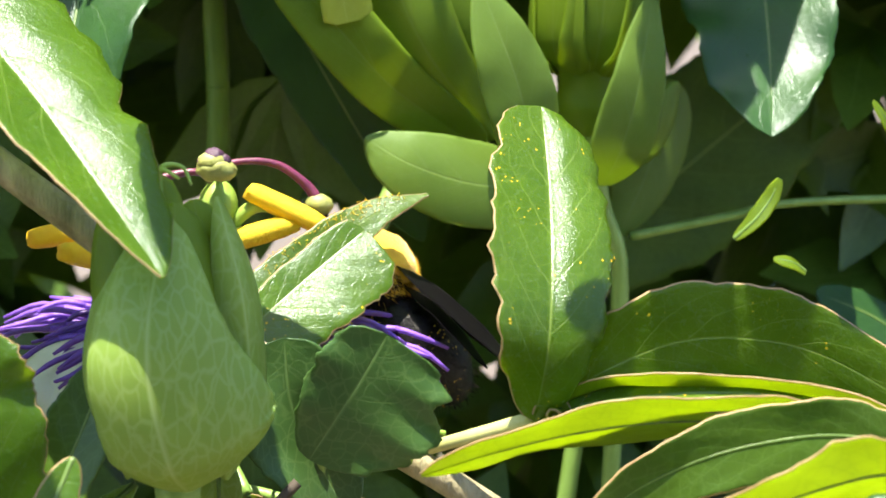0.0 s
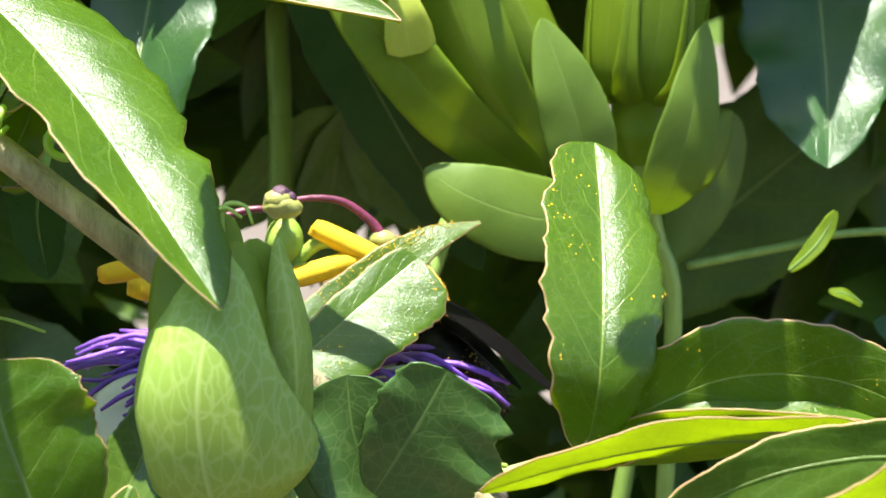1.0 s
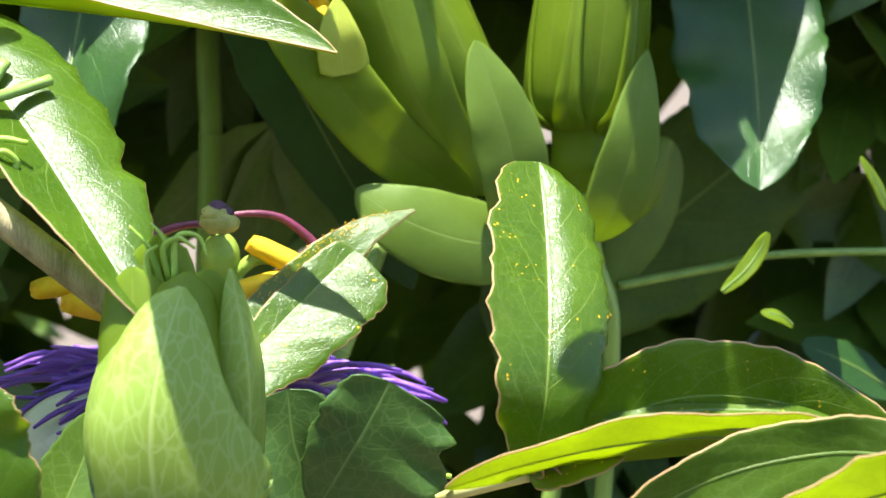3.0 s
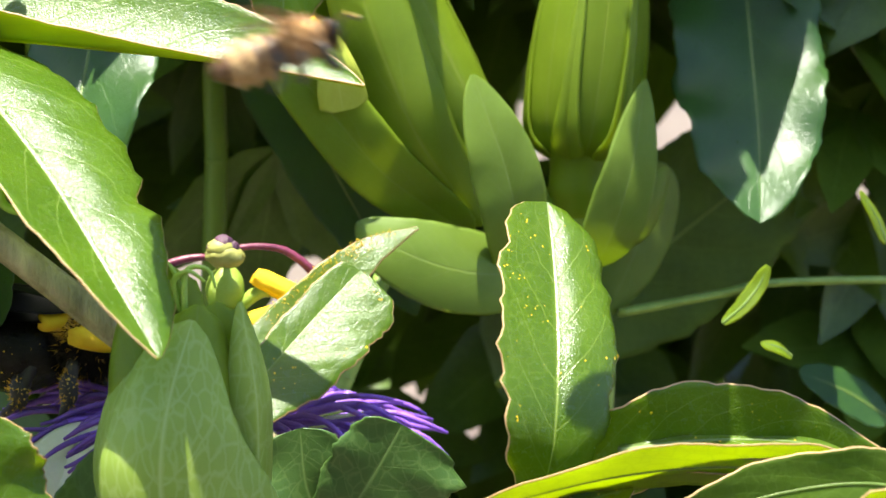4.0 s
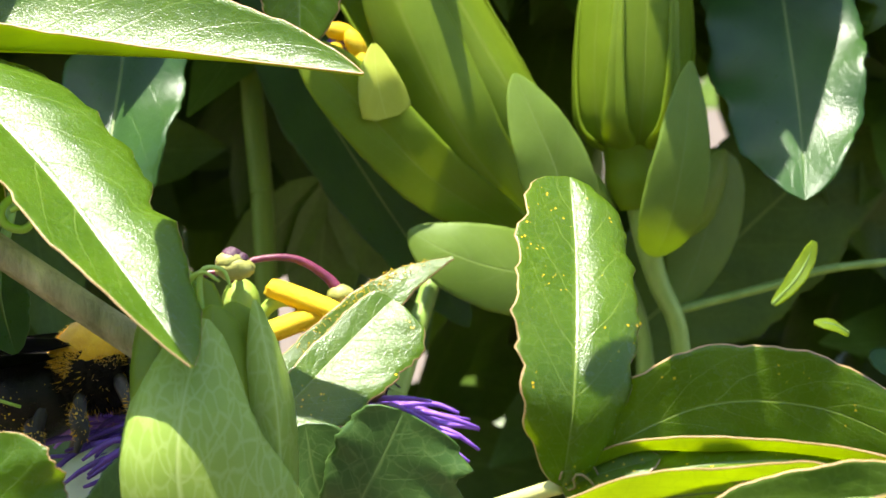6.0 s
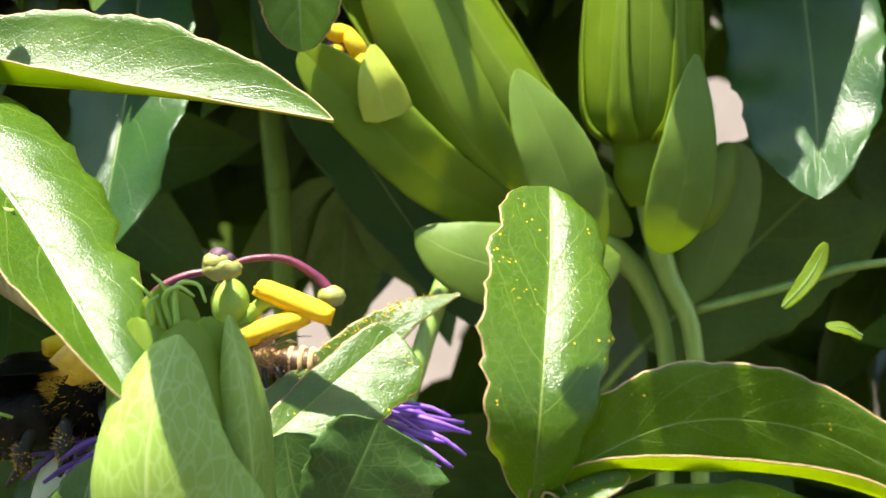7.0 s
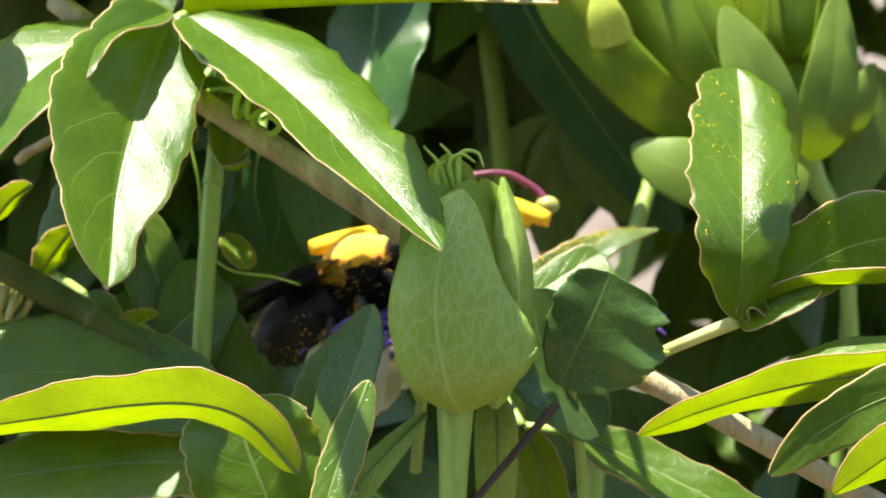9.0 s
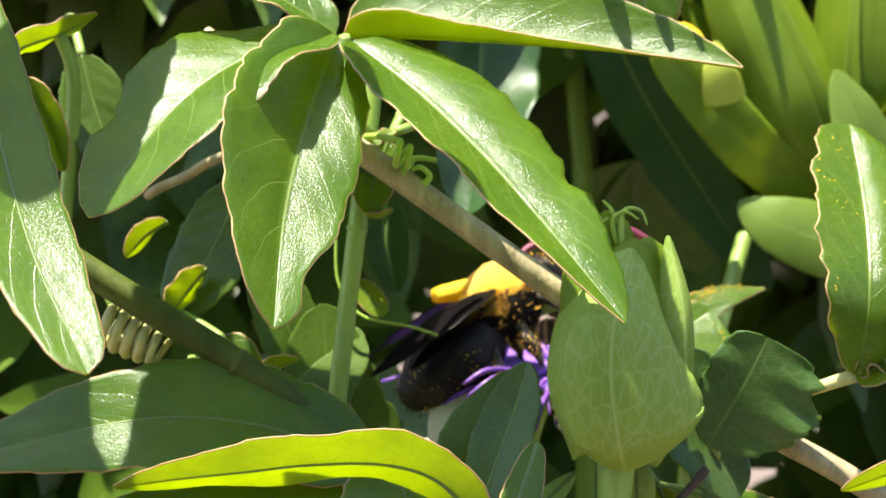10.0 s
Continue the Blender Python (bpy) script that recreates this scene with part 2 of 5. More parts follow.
def wing_material(name, tint, clear, rough=0.25, shine=0.12):
    m, n, l = nodes_of(name)
    uv = n.new("ShaderNodeUVMap").outputs[0]
    cell = n.new("ShaderNodeTexVoronoi")
    cell.feature = "DISTANCE_TO_EDGE"
    cell.inputs["Scale"].default_value = 5
    l.new(uv, cell.inputs["Vector"])
    vein = calc(n, l, "LESS_THAN", cell.outputs[0], 0.035)
    p = add(n, "ShaderNodeBsdfPrincipled", Roughness=rough)
    p.inputs["Base Color"].default_value = (*tint, 1)
    p.inputs["Specular IOR Level"].default_value = shine
    clear_sh = n.new("ShaderNodeBsdfTransparent")
    mix = n.new("ShaderNodeMixShader")
    l.new(calc(n, l, "MAXIMUM", vein, 1 - clear), mix.inputs[0])
    l.new(clear_sh.outputs[0], mix.inputs[1])
    l.new(p.outputs[0], mix.inputs[2])
    l.new(mix.outputs[0], n.new("ShaderNodeOutputMaterial").inputs[0])
    return m


LEAF = leaf_material("leaf_fresh", (0.028, 0.074, 0.005), (0.060, 0.124, 0.009), (0.17, 0.25, 0.06), (0.48, 0.68, 0.012), 0.24, 0.30, 0.20, 7, 0.0, 0.10, shine=0.34, bump=0.40, cells=700.0, line=0.07, grain=0.46)
LEAF_POLLEN = leaf_material("leaf_dusted", (0.028, 0.070, 0.004), (0.060, 0.120, 0.008), (0.19, 0.27, 0.05), (0.50, 0.70, 0.012), 0.24, 0.28, 0.22, 7, 0.0, 0.38, shine=0.34, bump=0.40, cells=700.0, line=0.07, grain=0.46)
LEAF_UNDER = leaf_material("leaf_underside", (0.085, 0.165, 0.02), (0.125, 0.225, 0.03), (0.20, 0.32, 0.06), (0.80, 0.92, 0.03), 0.5, 0.75, 0.10, 7, 0.0, shine=0.3)
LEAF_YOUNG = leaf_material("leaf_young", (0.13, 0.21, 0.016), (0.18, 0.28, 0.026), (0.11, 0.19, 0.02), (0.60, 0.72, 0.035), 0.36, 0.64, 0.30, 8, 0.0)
LEAF_BLUE = leaf_material("leaf_bluish", (0.036, 0.086, 0.020), (0.064, 0.134, 0.032), (0.13, 0.22, 0.065), (0.18, 0.34, 0.03), 0.36, 0.25, 0.42, 6, 0.0, cells=560.0, line=0.08)
LEAF_FAR = leaf_material("leaf_bluish_smooth", (0.016, 0.050, 0.012), (0.030, 0.084, 0.018), (0.06, 0.13, 0.03), (0.22, 0.44, 0.02), 0.30, 0.28, 0.1, 6, 0.0, shine=0.32, bump=0.4)
LEAF_DARK = leaf_material("leaf_dark", (0.036, 0.076, 0.008), (0.076, 0.140, 0.014), (0.11, 0.19, 0.04), (0.12, 0.25, 0.010), 0.34, 0.2, 0.30, 7, 0.0)
BRACT = leaf_material("bract", (0.210, 0.335, 0.058), (0.280, 0.415, 0.080), (0.44, 0.56, 0.20), (0.54, 0.68, 0.06), 0.46, 0.38, 0.50, 4, 0.0, cells=740.0, line=0.11, stretch=2.6)
# Shaded copy of BRACT: half its tone and a fainter net, for the buds behind.
BRACT_FAR = leaf_material("bract_smooth_shaded", (0.100, 0.180, 0.022), (0.145, 0.235, 0.032), (0.21, 0.30, 0.07), (0.46, 0.60, 0.035), 0.5, 0.42, 0.16, 6, 0.0)
SEPAL = leaf_material("sepal", (0.110, 0.198, 0.008), (0.185, 0.285, 0.015), (0.25, 0.33, 0.04), (0.52, 0.64, 0.012), 0.5, 0.45, 0.1, 3, 0.0)
SEPAL_PALE = leaf_material("sepal_pale", (0.38, 0.46, 0.06), (0.47, 0.55, 0.09), (0.52, 0.60, 0.14), (0.72, 0.80, 0.10), 0.5, 0.45, 0.1, 4, 0.0)
MARGIN = plain_material("leaf_margin", (0.30, 0.19, 0.09), (0.42, 0.30, 0.14), 0.5, 500, glow=(0.5, 0.35, 0.12))
MARGIN_PALE = plain_material("bract_margin", (0.22, 0.36, 0.10), (0.30, 0.44, 0.15), 0.5, 500, glow=(0.4, 0.6, 0.1))
RIB = plain_material("midrib_green", (0.085, 0.150, 0.030), (0.14, 0.22, 0.05), 0.4, 400, streak=6, glow=(0.4, 0.55, 0.06))
STEM = plain_material("stem_green", (0.13, 0.23, 0.04), (0.22, 0.35, 0.08), 0.45, 260, streak=8)
# STEM at roughly 0.6 of its tone: the shade is put into the colour.
STEM_SHADE = plain_material("stem_shaded", (0.075, 0.14, 0.014), (0.13, 0.21, 0.028), 0.5, 260, streak=8, shine=0.25)
STEM_OLD = plain_material("stem_old", (0.026, 0.044, 0.007), (0.066, 0.094, 0.017), 0.5, 240, streak=9, bump=0.5, shine=0.25)
TWIG = plain_material("twig_dark", (0.025, 0.018, 0.012), (0.07, 0.05, 0.035), 0.8, 300, streak=6, bump=0.6)
STEM_PALE = plain_material("stem_pale", (0.32, 0.33, 0.12), (0.45, 0.45, 0.19), 0.5, 260, streak=6)
STEM_WOOD = plain_material("stem_woody", (0.15, 0.13, 0.065), (0.43, 0.37, 0.23), 0.65, 330, streak=5, bump=1.0)
TENDRIL = plain_material("tendril", (0.25, 0.42, 0.06), (0.36, 0.52, 0.10), 0.45, 300, glow=(0.5, 0.7, 0.1))
PETAL = plain_material("petal", (0.62, 0.66, 0.48), (0.80, 0.80, 0.70), 0.5, 220, glow=(0.7, 0.75, 0.5), share=0.4)
PURPLE = plain_material("filament_purple", (0.16, 0.06, 0.46), (0.32, 0.15, 0.70), 0.45, 400, glow=(0.32, 0.18, 0.76))
WHITE = plain_material("filament_white", (0.66, 0.66, 0.58), (0.80, 0.80, 0.74), 0.5, 300, glow=(0.8, 0.8, 0.7))
DARK_PURPLE = plain_material("filament_dark", (0.07, 0.025, 0.18), (0.16, 0.06, 0.36), 0.45, 300)
ANTHER = plain_material("anther_yellow", (0.74, 0.48, 0.006), (0.86, 0.66, 0.02), 0.7, 500, bump=0.7, glow=(0.8, 0.55, 0.03))
OVARY = plain_material("ovary", (0.22, 0.36, 0.05), (0.36, 0.48, 0.10), 0.4, 300, glow=(0.4, 0.6, 0.1))
STIGMA = plain_material("stigma_purple", (0.075, 0.010, 0.036), (0.19, 0.036, 0.085), 0.4, 380)
STIGMA_DARK = plain_material("stigma_dark", (0.03, 0.010, 0.03), (0.10, 0.035, 0.08), 0.5, 420, bump=0.6)
KNOB = plain_material("stigma_knob", (0.20, 0.22, 0.05), (0.34, 0.34, 0.10), 0.5, 500)
BEE_BLACK = plain_material("bee_black", (0.004, 0.004, 0.005), (0.016, 0.014, 0.014), 0.26, 500, bump=0.5, specks=(0.70, 0.46, 0.03), amount=0.30, shine=0.18)
BEE_LEG = plain_material("bee_leg", (0.006, 0.005, 0.005), (0.03, 0.025, 0.02), 0.45, 600, specks=(0.62, 0.42, 0.06), amount=0.5)
FUZZ_BLACK = plain_material("fuzz_black", (0.004, 0.0035, 0.003), (0.02, 0.015, 0.011), 0.8, 700, shine=0.1)
FUZZ_YELLOW = plain_material("fuzz_yellow", (0.60, 0.31, 0.006), (0.82, 0.50, 0.02), 0.85, 700, sheen=0.4)
BEE_BROWN = plain_material("bee_brown", (0.05, 0.025, 0.010), (0.12, 0.055, 0.018), 0.4, 600)
BEE_TAN = plain_material("bee_tan", (0.36, 0.22, 0.08), (0.52, 0.36, 0.16), 0.75, 700, sheen=0.4)
FUZZ_TAN = plain_material("fuzz_tan", (0.26, 0.13, 0.035), (0.44, 0.26, 0.09), 0.85, 700, sheen=0.5)
WING_DARK = wing_material("wing_dark", (0.004, 0.0035, 0.004), 0.05, 0.28, 0.05)
WING_CLEAR = wing_material("wing_clear", (0.16, 0.11, 0.07), 0.72)
DROPPING = plain_material("pale_debris", (0.55, 0.57, 0.55), (0.8, 0.8, 0.78), 0.6, 300)
EARTH = plain_material("earth", (0.10, 0.075, 0.05), (0.20, 0.15, 0.10), 0.9, 14, bump=0.8)
PLASTER = plain_material("plaster", (0.33, 0.275, 0.235), (0.44, 0.375, 0.325), 0.85, 9, bump=0.4)


# ---- building blocks ----
def mesh_ob(name, verts, faces, mats, parent, slots=None, uvs=None, label="", smooth=True):
    me = bpy.data.meshes.new(name)
    base, above = Vector((0, 0, 0)), parent
    while above:
        base, above = base + above.location, above.parent
    me.from_pydata([tuple(Vector(v) - base) for v in verts], [], faces)
    for m in mats:
        me.materials.append(m)
    if slots:
        me.polygons.foreach_set("material_index", slots)
    if uvs is not None:
        layer = me.uv_layers.new(name="UVMap")
        idx = np.empty(len(me.loops), np.int32)
        me.loops.foreach_get("vertex_index", idx)
        layer.data.foreach_set("uv", np.asarray(uvs, np.float32)[idx].ravel())
    me.polygons.foreach_set("use_smooth", [smooth] * len(me.polygons))
    me.update()
    ob = new(name, me)
    ob.parent = parent
    if label:
        tagged(ob, label)
    return ob


def thing(name, at, label, category, group=""):
    ob = new(name)
    ob.empty_display_size = 0.003
    ob.location = mm(*at)
    return tagged(ob, label, category, group)


def spline(points, n):
    """n points along a smooth curve through the given ones."""
    p = [np.array(q, float) for q in points]
    p = [2 * p[0] - p[1]] + p + [2 * p[-1] - p[-2]]
    out = []
    for s in np.linspace(0, len(p) - 3 - 1e-6, n):
        i, t = int(s) + 1, s - int(s)
        a, b, c, d = p[i - 1], p[i], p[i + 1], p[i + 2]
        out.append(0.5 * (2 * b + (c - a) * t + (2 * a - 5 * b + 4 * c - d) * t * t + (3 * b - 3 * c + d - a) * t ** 3))
    return np.array(out)


def unit(v):
    return v / (np.linalg.norm(v, axis=-1, keepdims=True) + 1e-12)


def blade(name, parent, points, up, half, mats, a=0.5, b=0.7, fold=0.0, cup=0.0, wave=0.0, waves=3.0, phase=0.0, teeth=(), saw=0.0, saws=9, nv=48, nu=10, thick=0.28, label="", fold_b=None, twist=0.0, bend=1.0):
    """A leaf blade along a midrib. up: its normals from base to tip; half: half widths on the side of (run x normal) and on the other side;
    a, b: how full it is at base and tip; fold: the angle by which the halves rise (fold_b: the second half); cup: rolls both edges back (bend: how late towards the edge);
    teeth: (side, place along, depth, breadth)."""
    mid = spline(points, nv)
    run = unit(np.gradient(mid, axis=0))
    v = np.linspace(0, 1, nv)
    ups = np.array(up if isinstance(up[0], (tuple, list)) else [up], float)
    k = np.linspace(0, len(ups) - 1, nv)
    nrm = np.stack([np.interp(k, range(len(ups)), ups[:, i]) for i in range(3)], -1)
    nrm = unit(nrm - run * (nrm * run).sum(-1, keepdims=True))
    out = np.cross(run, nrm)
    if twist:
        ang = (v * twist)[:, None]
        nrm, out = nrm * np.cos(ang) + out * np.sin(ang), out * np.cos(ang) - nrm * np.sin(ang)
    shapes = []
    for tip in b if isinstance(b, tuple) else (b, b):
        top = a / (a + tip)
        shapes.append(np.maximum(v, 1e-4) ** a * np.maximum(1 - v, 1e-4) ** tip / (top ** a * (1 - top) ** tip))
    halves = half if isinstance(half, (tuple, list)) else (half, half)
    folds = (fold, fold if fold_b is None else fold_b)
    cups = cup if isinstance(cup, tuple) else (cup, cup)
    us = np.linspace(-1, 1, 2 * nu + 1)
    leafy = mats[0].name.startswith("leaf")
    ragged, quilt = 0.028 if leafy else 0.008, 0.013 if leafy and "bluish" not in mats[0].name else 0.0
    seed = [math.fmod(abs(sum(k * c for k, c in zip((3.1, 5.7, 7.9), p))), 6.28) for p in (points[0], points[1], points[-1])]
    grid = np.empty((nv, len(us), 3))
    for j, u in enumerate(us):
        side = 0 if u >= 0 else 1
        w = halves[side] * shapes[side]
        for ts, tv, td, tb in teeth:
            if ts == side:
                w = w * (1 - td * np.exp(-((v - tv) / tb) ** 2))
        if saw:
            w = w * (1 + saw * (np.abs(((v + 0.035 * np.sin(11 * v + 2 * side)) * saws + 0.31 * side) % 1.0 - 0.35) - 0.3) * abs(u) ** 3)
        w = w * (1 + ragged * u * u * (np.sin(27 * v + seed[0] + 2 * side) + 0.7 * np.sin(61 * v + seed[1] - side) + 0.5 * np.sin(117 * v + seed[2])))
        w = np.maximum(w, 0.22)
        r = abs(u)
        roll = cups[side]
        bow = roll * np.linspace(0, r, 17) ** bend
        lat, rise = r * np.cos(bow).mean(), -r * np.sin(bow).mean()
        f = folds[side]
        lat, rise = lat * math.cos(f) - rise * math.sin(f), lat * math.sin(f) + rise * math.cos(f)
        rise = rise + wave * r * r * np.sin(2 * math.pi * waves * v + phase + 1.9 * side)
        if quilt:
            rise = rise + quilt * (r * (1 - r) * 2.2 * np.cos(2 * math.pi * (6.5 * v - 1.5 * r ** 1.25) + seed[side]) + 1.2 * r * np.sin(8 * v + 3 * u + seed[2]))
        grid[:, j] = mid + out * (w * lat * (1 if u >= 0 else -1))[:, None] + nrm * (w * rise)[:, None]
    gu, gv = np.gradient(grid, axis=1), np.gradient(grid, axis=0)
    face_n = unit(np.cross(gv, gu)) * -1
    face_n *= np.sign((face_n * nrm[:, None]).sum(-1, keepdims=True) + 1e-9)
    nu2 = len(us)
    upper, lower = grid + face_n * thick / 2, grid - face_n * thick / 2
    rim_a = grid[:, -1] + unit(gu[:, -1]) * thick * 0.6
    rim_b = grid[:, 0] - unit(gu[:, 0]) * thick * 0.6
    verts = np.concatenate([upper.reshape(-1, 3), lower.reshape(-1, 3), rim_a, rim_b])
    uv = np.stack([np.tile((us + 1) / 2, nv), np.repeat(v, nu2)], -1)
    uvs = np.concatenate([uv, uv, np.stack([np.ones(nv), v], -1), np.stack([np.zeros(nv), v], -1)])
    o, ra = nv * nu2, 2 * nv * nu2
    rb = ra + nv
    faces, slots = [], []
    for i in range(nv - 1):
        for j in range(nu2 - 1):
            q = i * nu2 + j
            faces += [(q, q + 1, q + nu2 + 1, q + nu2), (o + q, o + q + nu2, o + q + nu2 + 1, o + q + 1)]
            slots += [0, 2 if len(mats) > 2 else 0]
        e, s = i * nu2 + nu2 - 1, i * nu2
        faces += [(e, ra + i, ra + i + 1, e + nu2), (ra + i, o + e, o + e + nu2, ra + i + 1),
                  (s, s + nu2, rb + i + 1, rb + i), (rb + i, rb + i + 1, o + s + nu2, o + s)]
        slots += [1, 1, 1, 1]
    verts = verts / 1000
    verts[:, 2] += EYE
    return mesh_ob(name, verts, faces, mats, parent, slots, uvs, label)


def tube(name, parent, points, radius, mat, n=18, sides=9, label="", ends=True, ridge=0.0):
    """A stem along a smooth curve; radius: one number or several from start to end."""
    c = spline(points, n)
    r = np.interp(np.linspace(0, 1, n), np.linspace(0, 1, len(radius)), radius) if isinstance(radius, (tuple, list)) else np.full(n, radius)
    t = unit(np.gradient(c, axis=0))
    ref = np.array((0.31, 0.9, 0.2)) if abs(t[0][1]) < 0.85 else np.array((1.0, 0.1, 0.2))
    verts, faces = [], []
    nrm = unit(np.cross(t[0], ref))
    for i in range(n):
        nrm = unit(nrm - t[i] * (nrm * t[i]).sum())
        bi = np.cross(t[i], nrm)
        for k in range(sides):
            g = 2 * math.pi * k / sides
            rr = r[i] * (1 + ridge * (k % 2))
            verts.append(c[i] + (nrm * math.cos(g) + bi * math.sin(g)) * rr)
    for i in range(n - 1):
        for k in range(sides):
            q, w = i * sides + k, i * sides + (k + 1) % sides
            faces.append((q, w, w + sides, q + sides))
    if ends:
        faces += [tuple(range(sides))[::-1], tuple((n - 1) * sides + k for k in range(sides))]
    verts = np.array(verts) / 1000
    verts[:, 2] += EYE
    return mesh_ob(name, verts, faces, [mat], parent, label=label)


def ball(name, parent, centre, axes, mat, turn=None, lumps=0.0, seed=0, rings=12, sides=16, label="", taper=0.0, squeeze=0.0, blunt=1.0):
    """A rounded body in its parent's millimetres; taper narrows it towards +x, squeeze pinches rings along it."""
    rng = np.random.default_rng(seed)
    verts, faces = [], []
    turn = turn or Matrix.Identity(3)
    for i in range(rings + 1):
        g = math.pi * i / rings
        for k in range(sides):
            h = 2 * math.pi * k / sides
            x = math.cos(g)
            rr = math.sin(g) ** blunt * (1 - taper * x) * (1 + squeeze * math.cos(9 * g))
            d = 1 + lumps * rng.normal()
            verts.append(Vector(centre) + turn @ Vector((axes[0] * x * d, axes[1] * rr * math.cos(h) * d, axes[2] * rr * math.sin(h) * d)))
    for i in range(rings):
        for k in range(sides):
            q, w = i * sides + k, i * sides + (k + 1) % sides
            faces.append((q, q + sides, w + sides, w))
    me = bpy.data.meshes.new(name)
    me.from_pydata([tuple(v / 1000) for v in verts], [], faces)
    me.materials.append(mat)
    me.polygons.foreach_set("use_smooth", [True] * len(me.polygons))
    me.update()
    ob = new(name, me)
    ob.parent = parent
    if label:
        tagged(ob, label)
    return ob


def local(at, p):
    """A place in the picture's millimetres as one in the space of the thing that stands at `at`."""
    return tuple(p[i] - at[i] for i in range(3))


FAR = [LEAF_FAR, LEAF_FAR]
FRESH, DUSTED, YOUNG, BLUE, DARK = [LEAF, MARGIN, LEAF_UNDER], [LEAF_POLLEN, MARGIN, LEAF_UNDER], [LEAF_YOUNG, MARGIN], [LEAF_BLUE, LEAF_BLUE], [LEAF_DARK, LEAF_DARK]
BRACTS, SEPALS = [BRACT, MARGIN_PALE], [SEPAL, SEPAL]
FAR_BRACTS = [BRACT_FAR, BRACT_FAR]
PALE_SEPALS = [SEPAL_PALE, SEPAL_PALE]


# ---- setting ----
def flat(name, size, at, mat, rx, label, category):
    me = bpy.data.meshes.new(name)
    b = bmesh.new()
    bmesh.ops.create_grid(b, x_segments=40, y_segments=40, size=size)
    for v in b.verts:
        v.co.z = 0.01 * noise.noise(v.co * 3.0)
    bmesh.ops.solidify(b, geom=b.faces[:], thickness=0.08)
    b.to_mesh(me)
    b.free()
    me.materials.append(mat)
    ob = new(name, me)
    ob.matrix_world = pose(*at, rx)
    return tagged(ob, label, category, kind="structure")


flat("ground", 60.0, (0, 0, 0), EARTH, 0, "bare brown garden earth under the vine", "ground")
flat("wall_back", 2.5, (0, 1.9, 1.0), PLASTER, 90, "sunlit pinkish plaster wall behind the vine", "wall")


SWAYING = []

# ---- the lobed leaf that hangs over the bud, on its own stem ----
def lobed_leaf():
    at = (-55.5, 203.5, 22.8)
    leaf = thing("passion_leaf", at, "glossy green lobed vine leaf drooping over the bud", "leaf", "vine leaves")
    blade("leaf_lobe", leaf, [(-54.2, 203, 22), (-45.3, 196.8, 14.8), (-36.7, 189.5, 6.3), (-28.4, 181, -3.5), (-20.7, 173.5, -13.1)], [(-0.02, -0.765, 0.644)], (9.2, 11.4), FRESH,
          0.45, (0.85, 0.72), fold=0.62, fold_b=0.12, cup=(0.0, 0.74), bend=1.0, wave=0.05, waves=2.6, phase=0.5, teeth=((1, 0.40, 0.10, 0.04), (1, 0.62, 0.22, 0.04), (1, 0.82, 0.08, 0.05), (0, 0.52, 0.16, 0.045), (0, 0.30, 0.12, 0.05), (0, 0.74, 0.07, 0.04)), nv=44, nu=10)
    blade("leaf_lobe", leaf, [(-55.5, 206, 22.8), (-46, 205, 22.9), (-32.2, 203.5, 22.4), (-17.6, 201.5, 21.5), (-2.0, 197.5, 19.5)], [(0, -0.03, 1), (-0.05, -0.03, 1), (-0.1, -0.1, 1)], (4.0, 11.2), FRESH,
          0.45, (2.5, 0.75), fold=1.15, fold_b=0.86, cup=(0.1, -0.5), wave=0.05, waves=1.6)
    blade("leaf_lobe", leaf, [(-56.4, 203, 22.6), (-59.8, 193.5, 11.2), (-62, 182.5, -1), (-62.4, 172, -14.6)], [(-0.02, -0.74, 0.65), (-0.03, -0.75, 0.65)], (12.5, 8.0), FRESH,
          0.5, 0.6, fold=0.95, fold_b=-0.04, cup=(0.1, 0.2), wave=0.06, waves=2.3, phase=1.0, teeth=((1, 0.86, 0.35, 0.07), (0, 0.8, 0.12, 0.06)))
    blade("leaf_lobe", leaf, [(-57, 203.5, 23.2), (-68.5, 197, 18.6), (-77, 189.5, 11), (-85.5, 181, -2.3)], [(0.15, -0.5, 0.85)], (10, 11), FRESH,
          0.5, 0.6, fold=0.10, fold_b=0.5, cup=(0.35, 0.2), wave=0.09, waves=2, phase=2.2, teeth=((0, 0.74, 0.2, 0.06),))
    blade("leaf_lobe", leaf, [(-56.6, 204, 23.2), (-67, 205, 29), (-80, 206, 33)], (0, -0.5, 0.86), 6, FRESH, 0.5, 0.6, fold=0.3, wave=0.1)
    tube("petiole", leaf, [(-55.5, 203.5, 22.8), (-54.2, 206, 18), (-54.4, 208.5, 10)], (0.9, 1.0), STEM, label="pale green leaf stalk")
    SWAYING.append((leaf, SWAY_LOBED))


lobed_leaf()


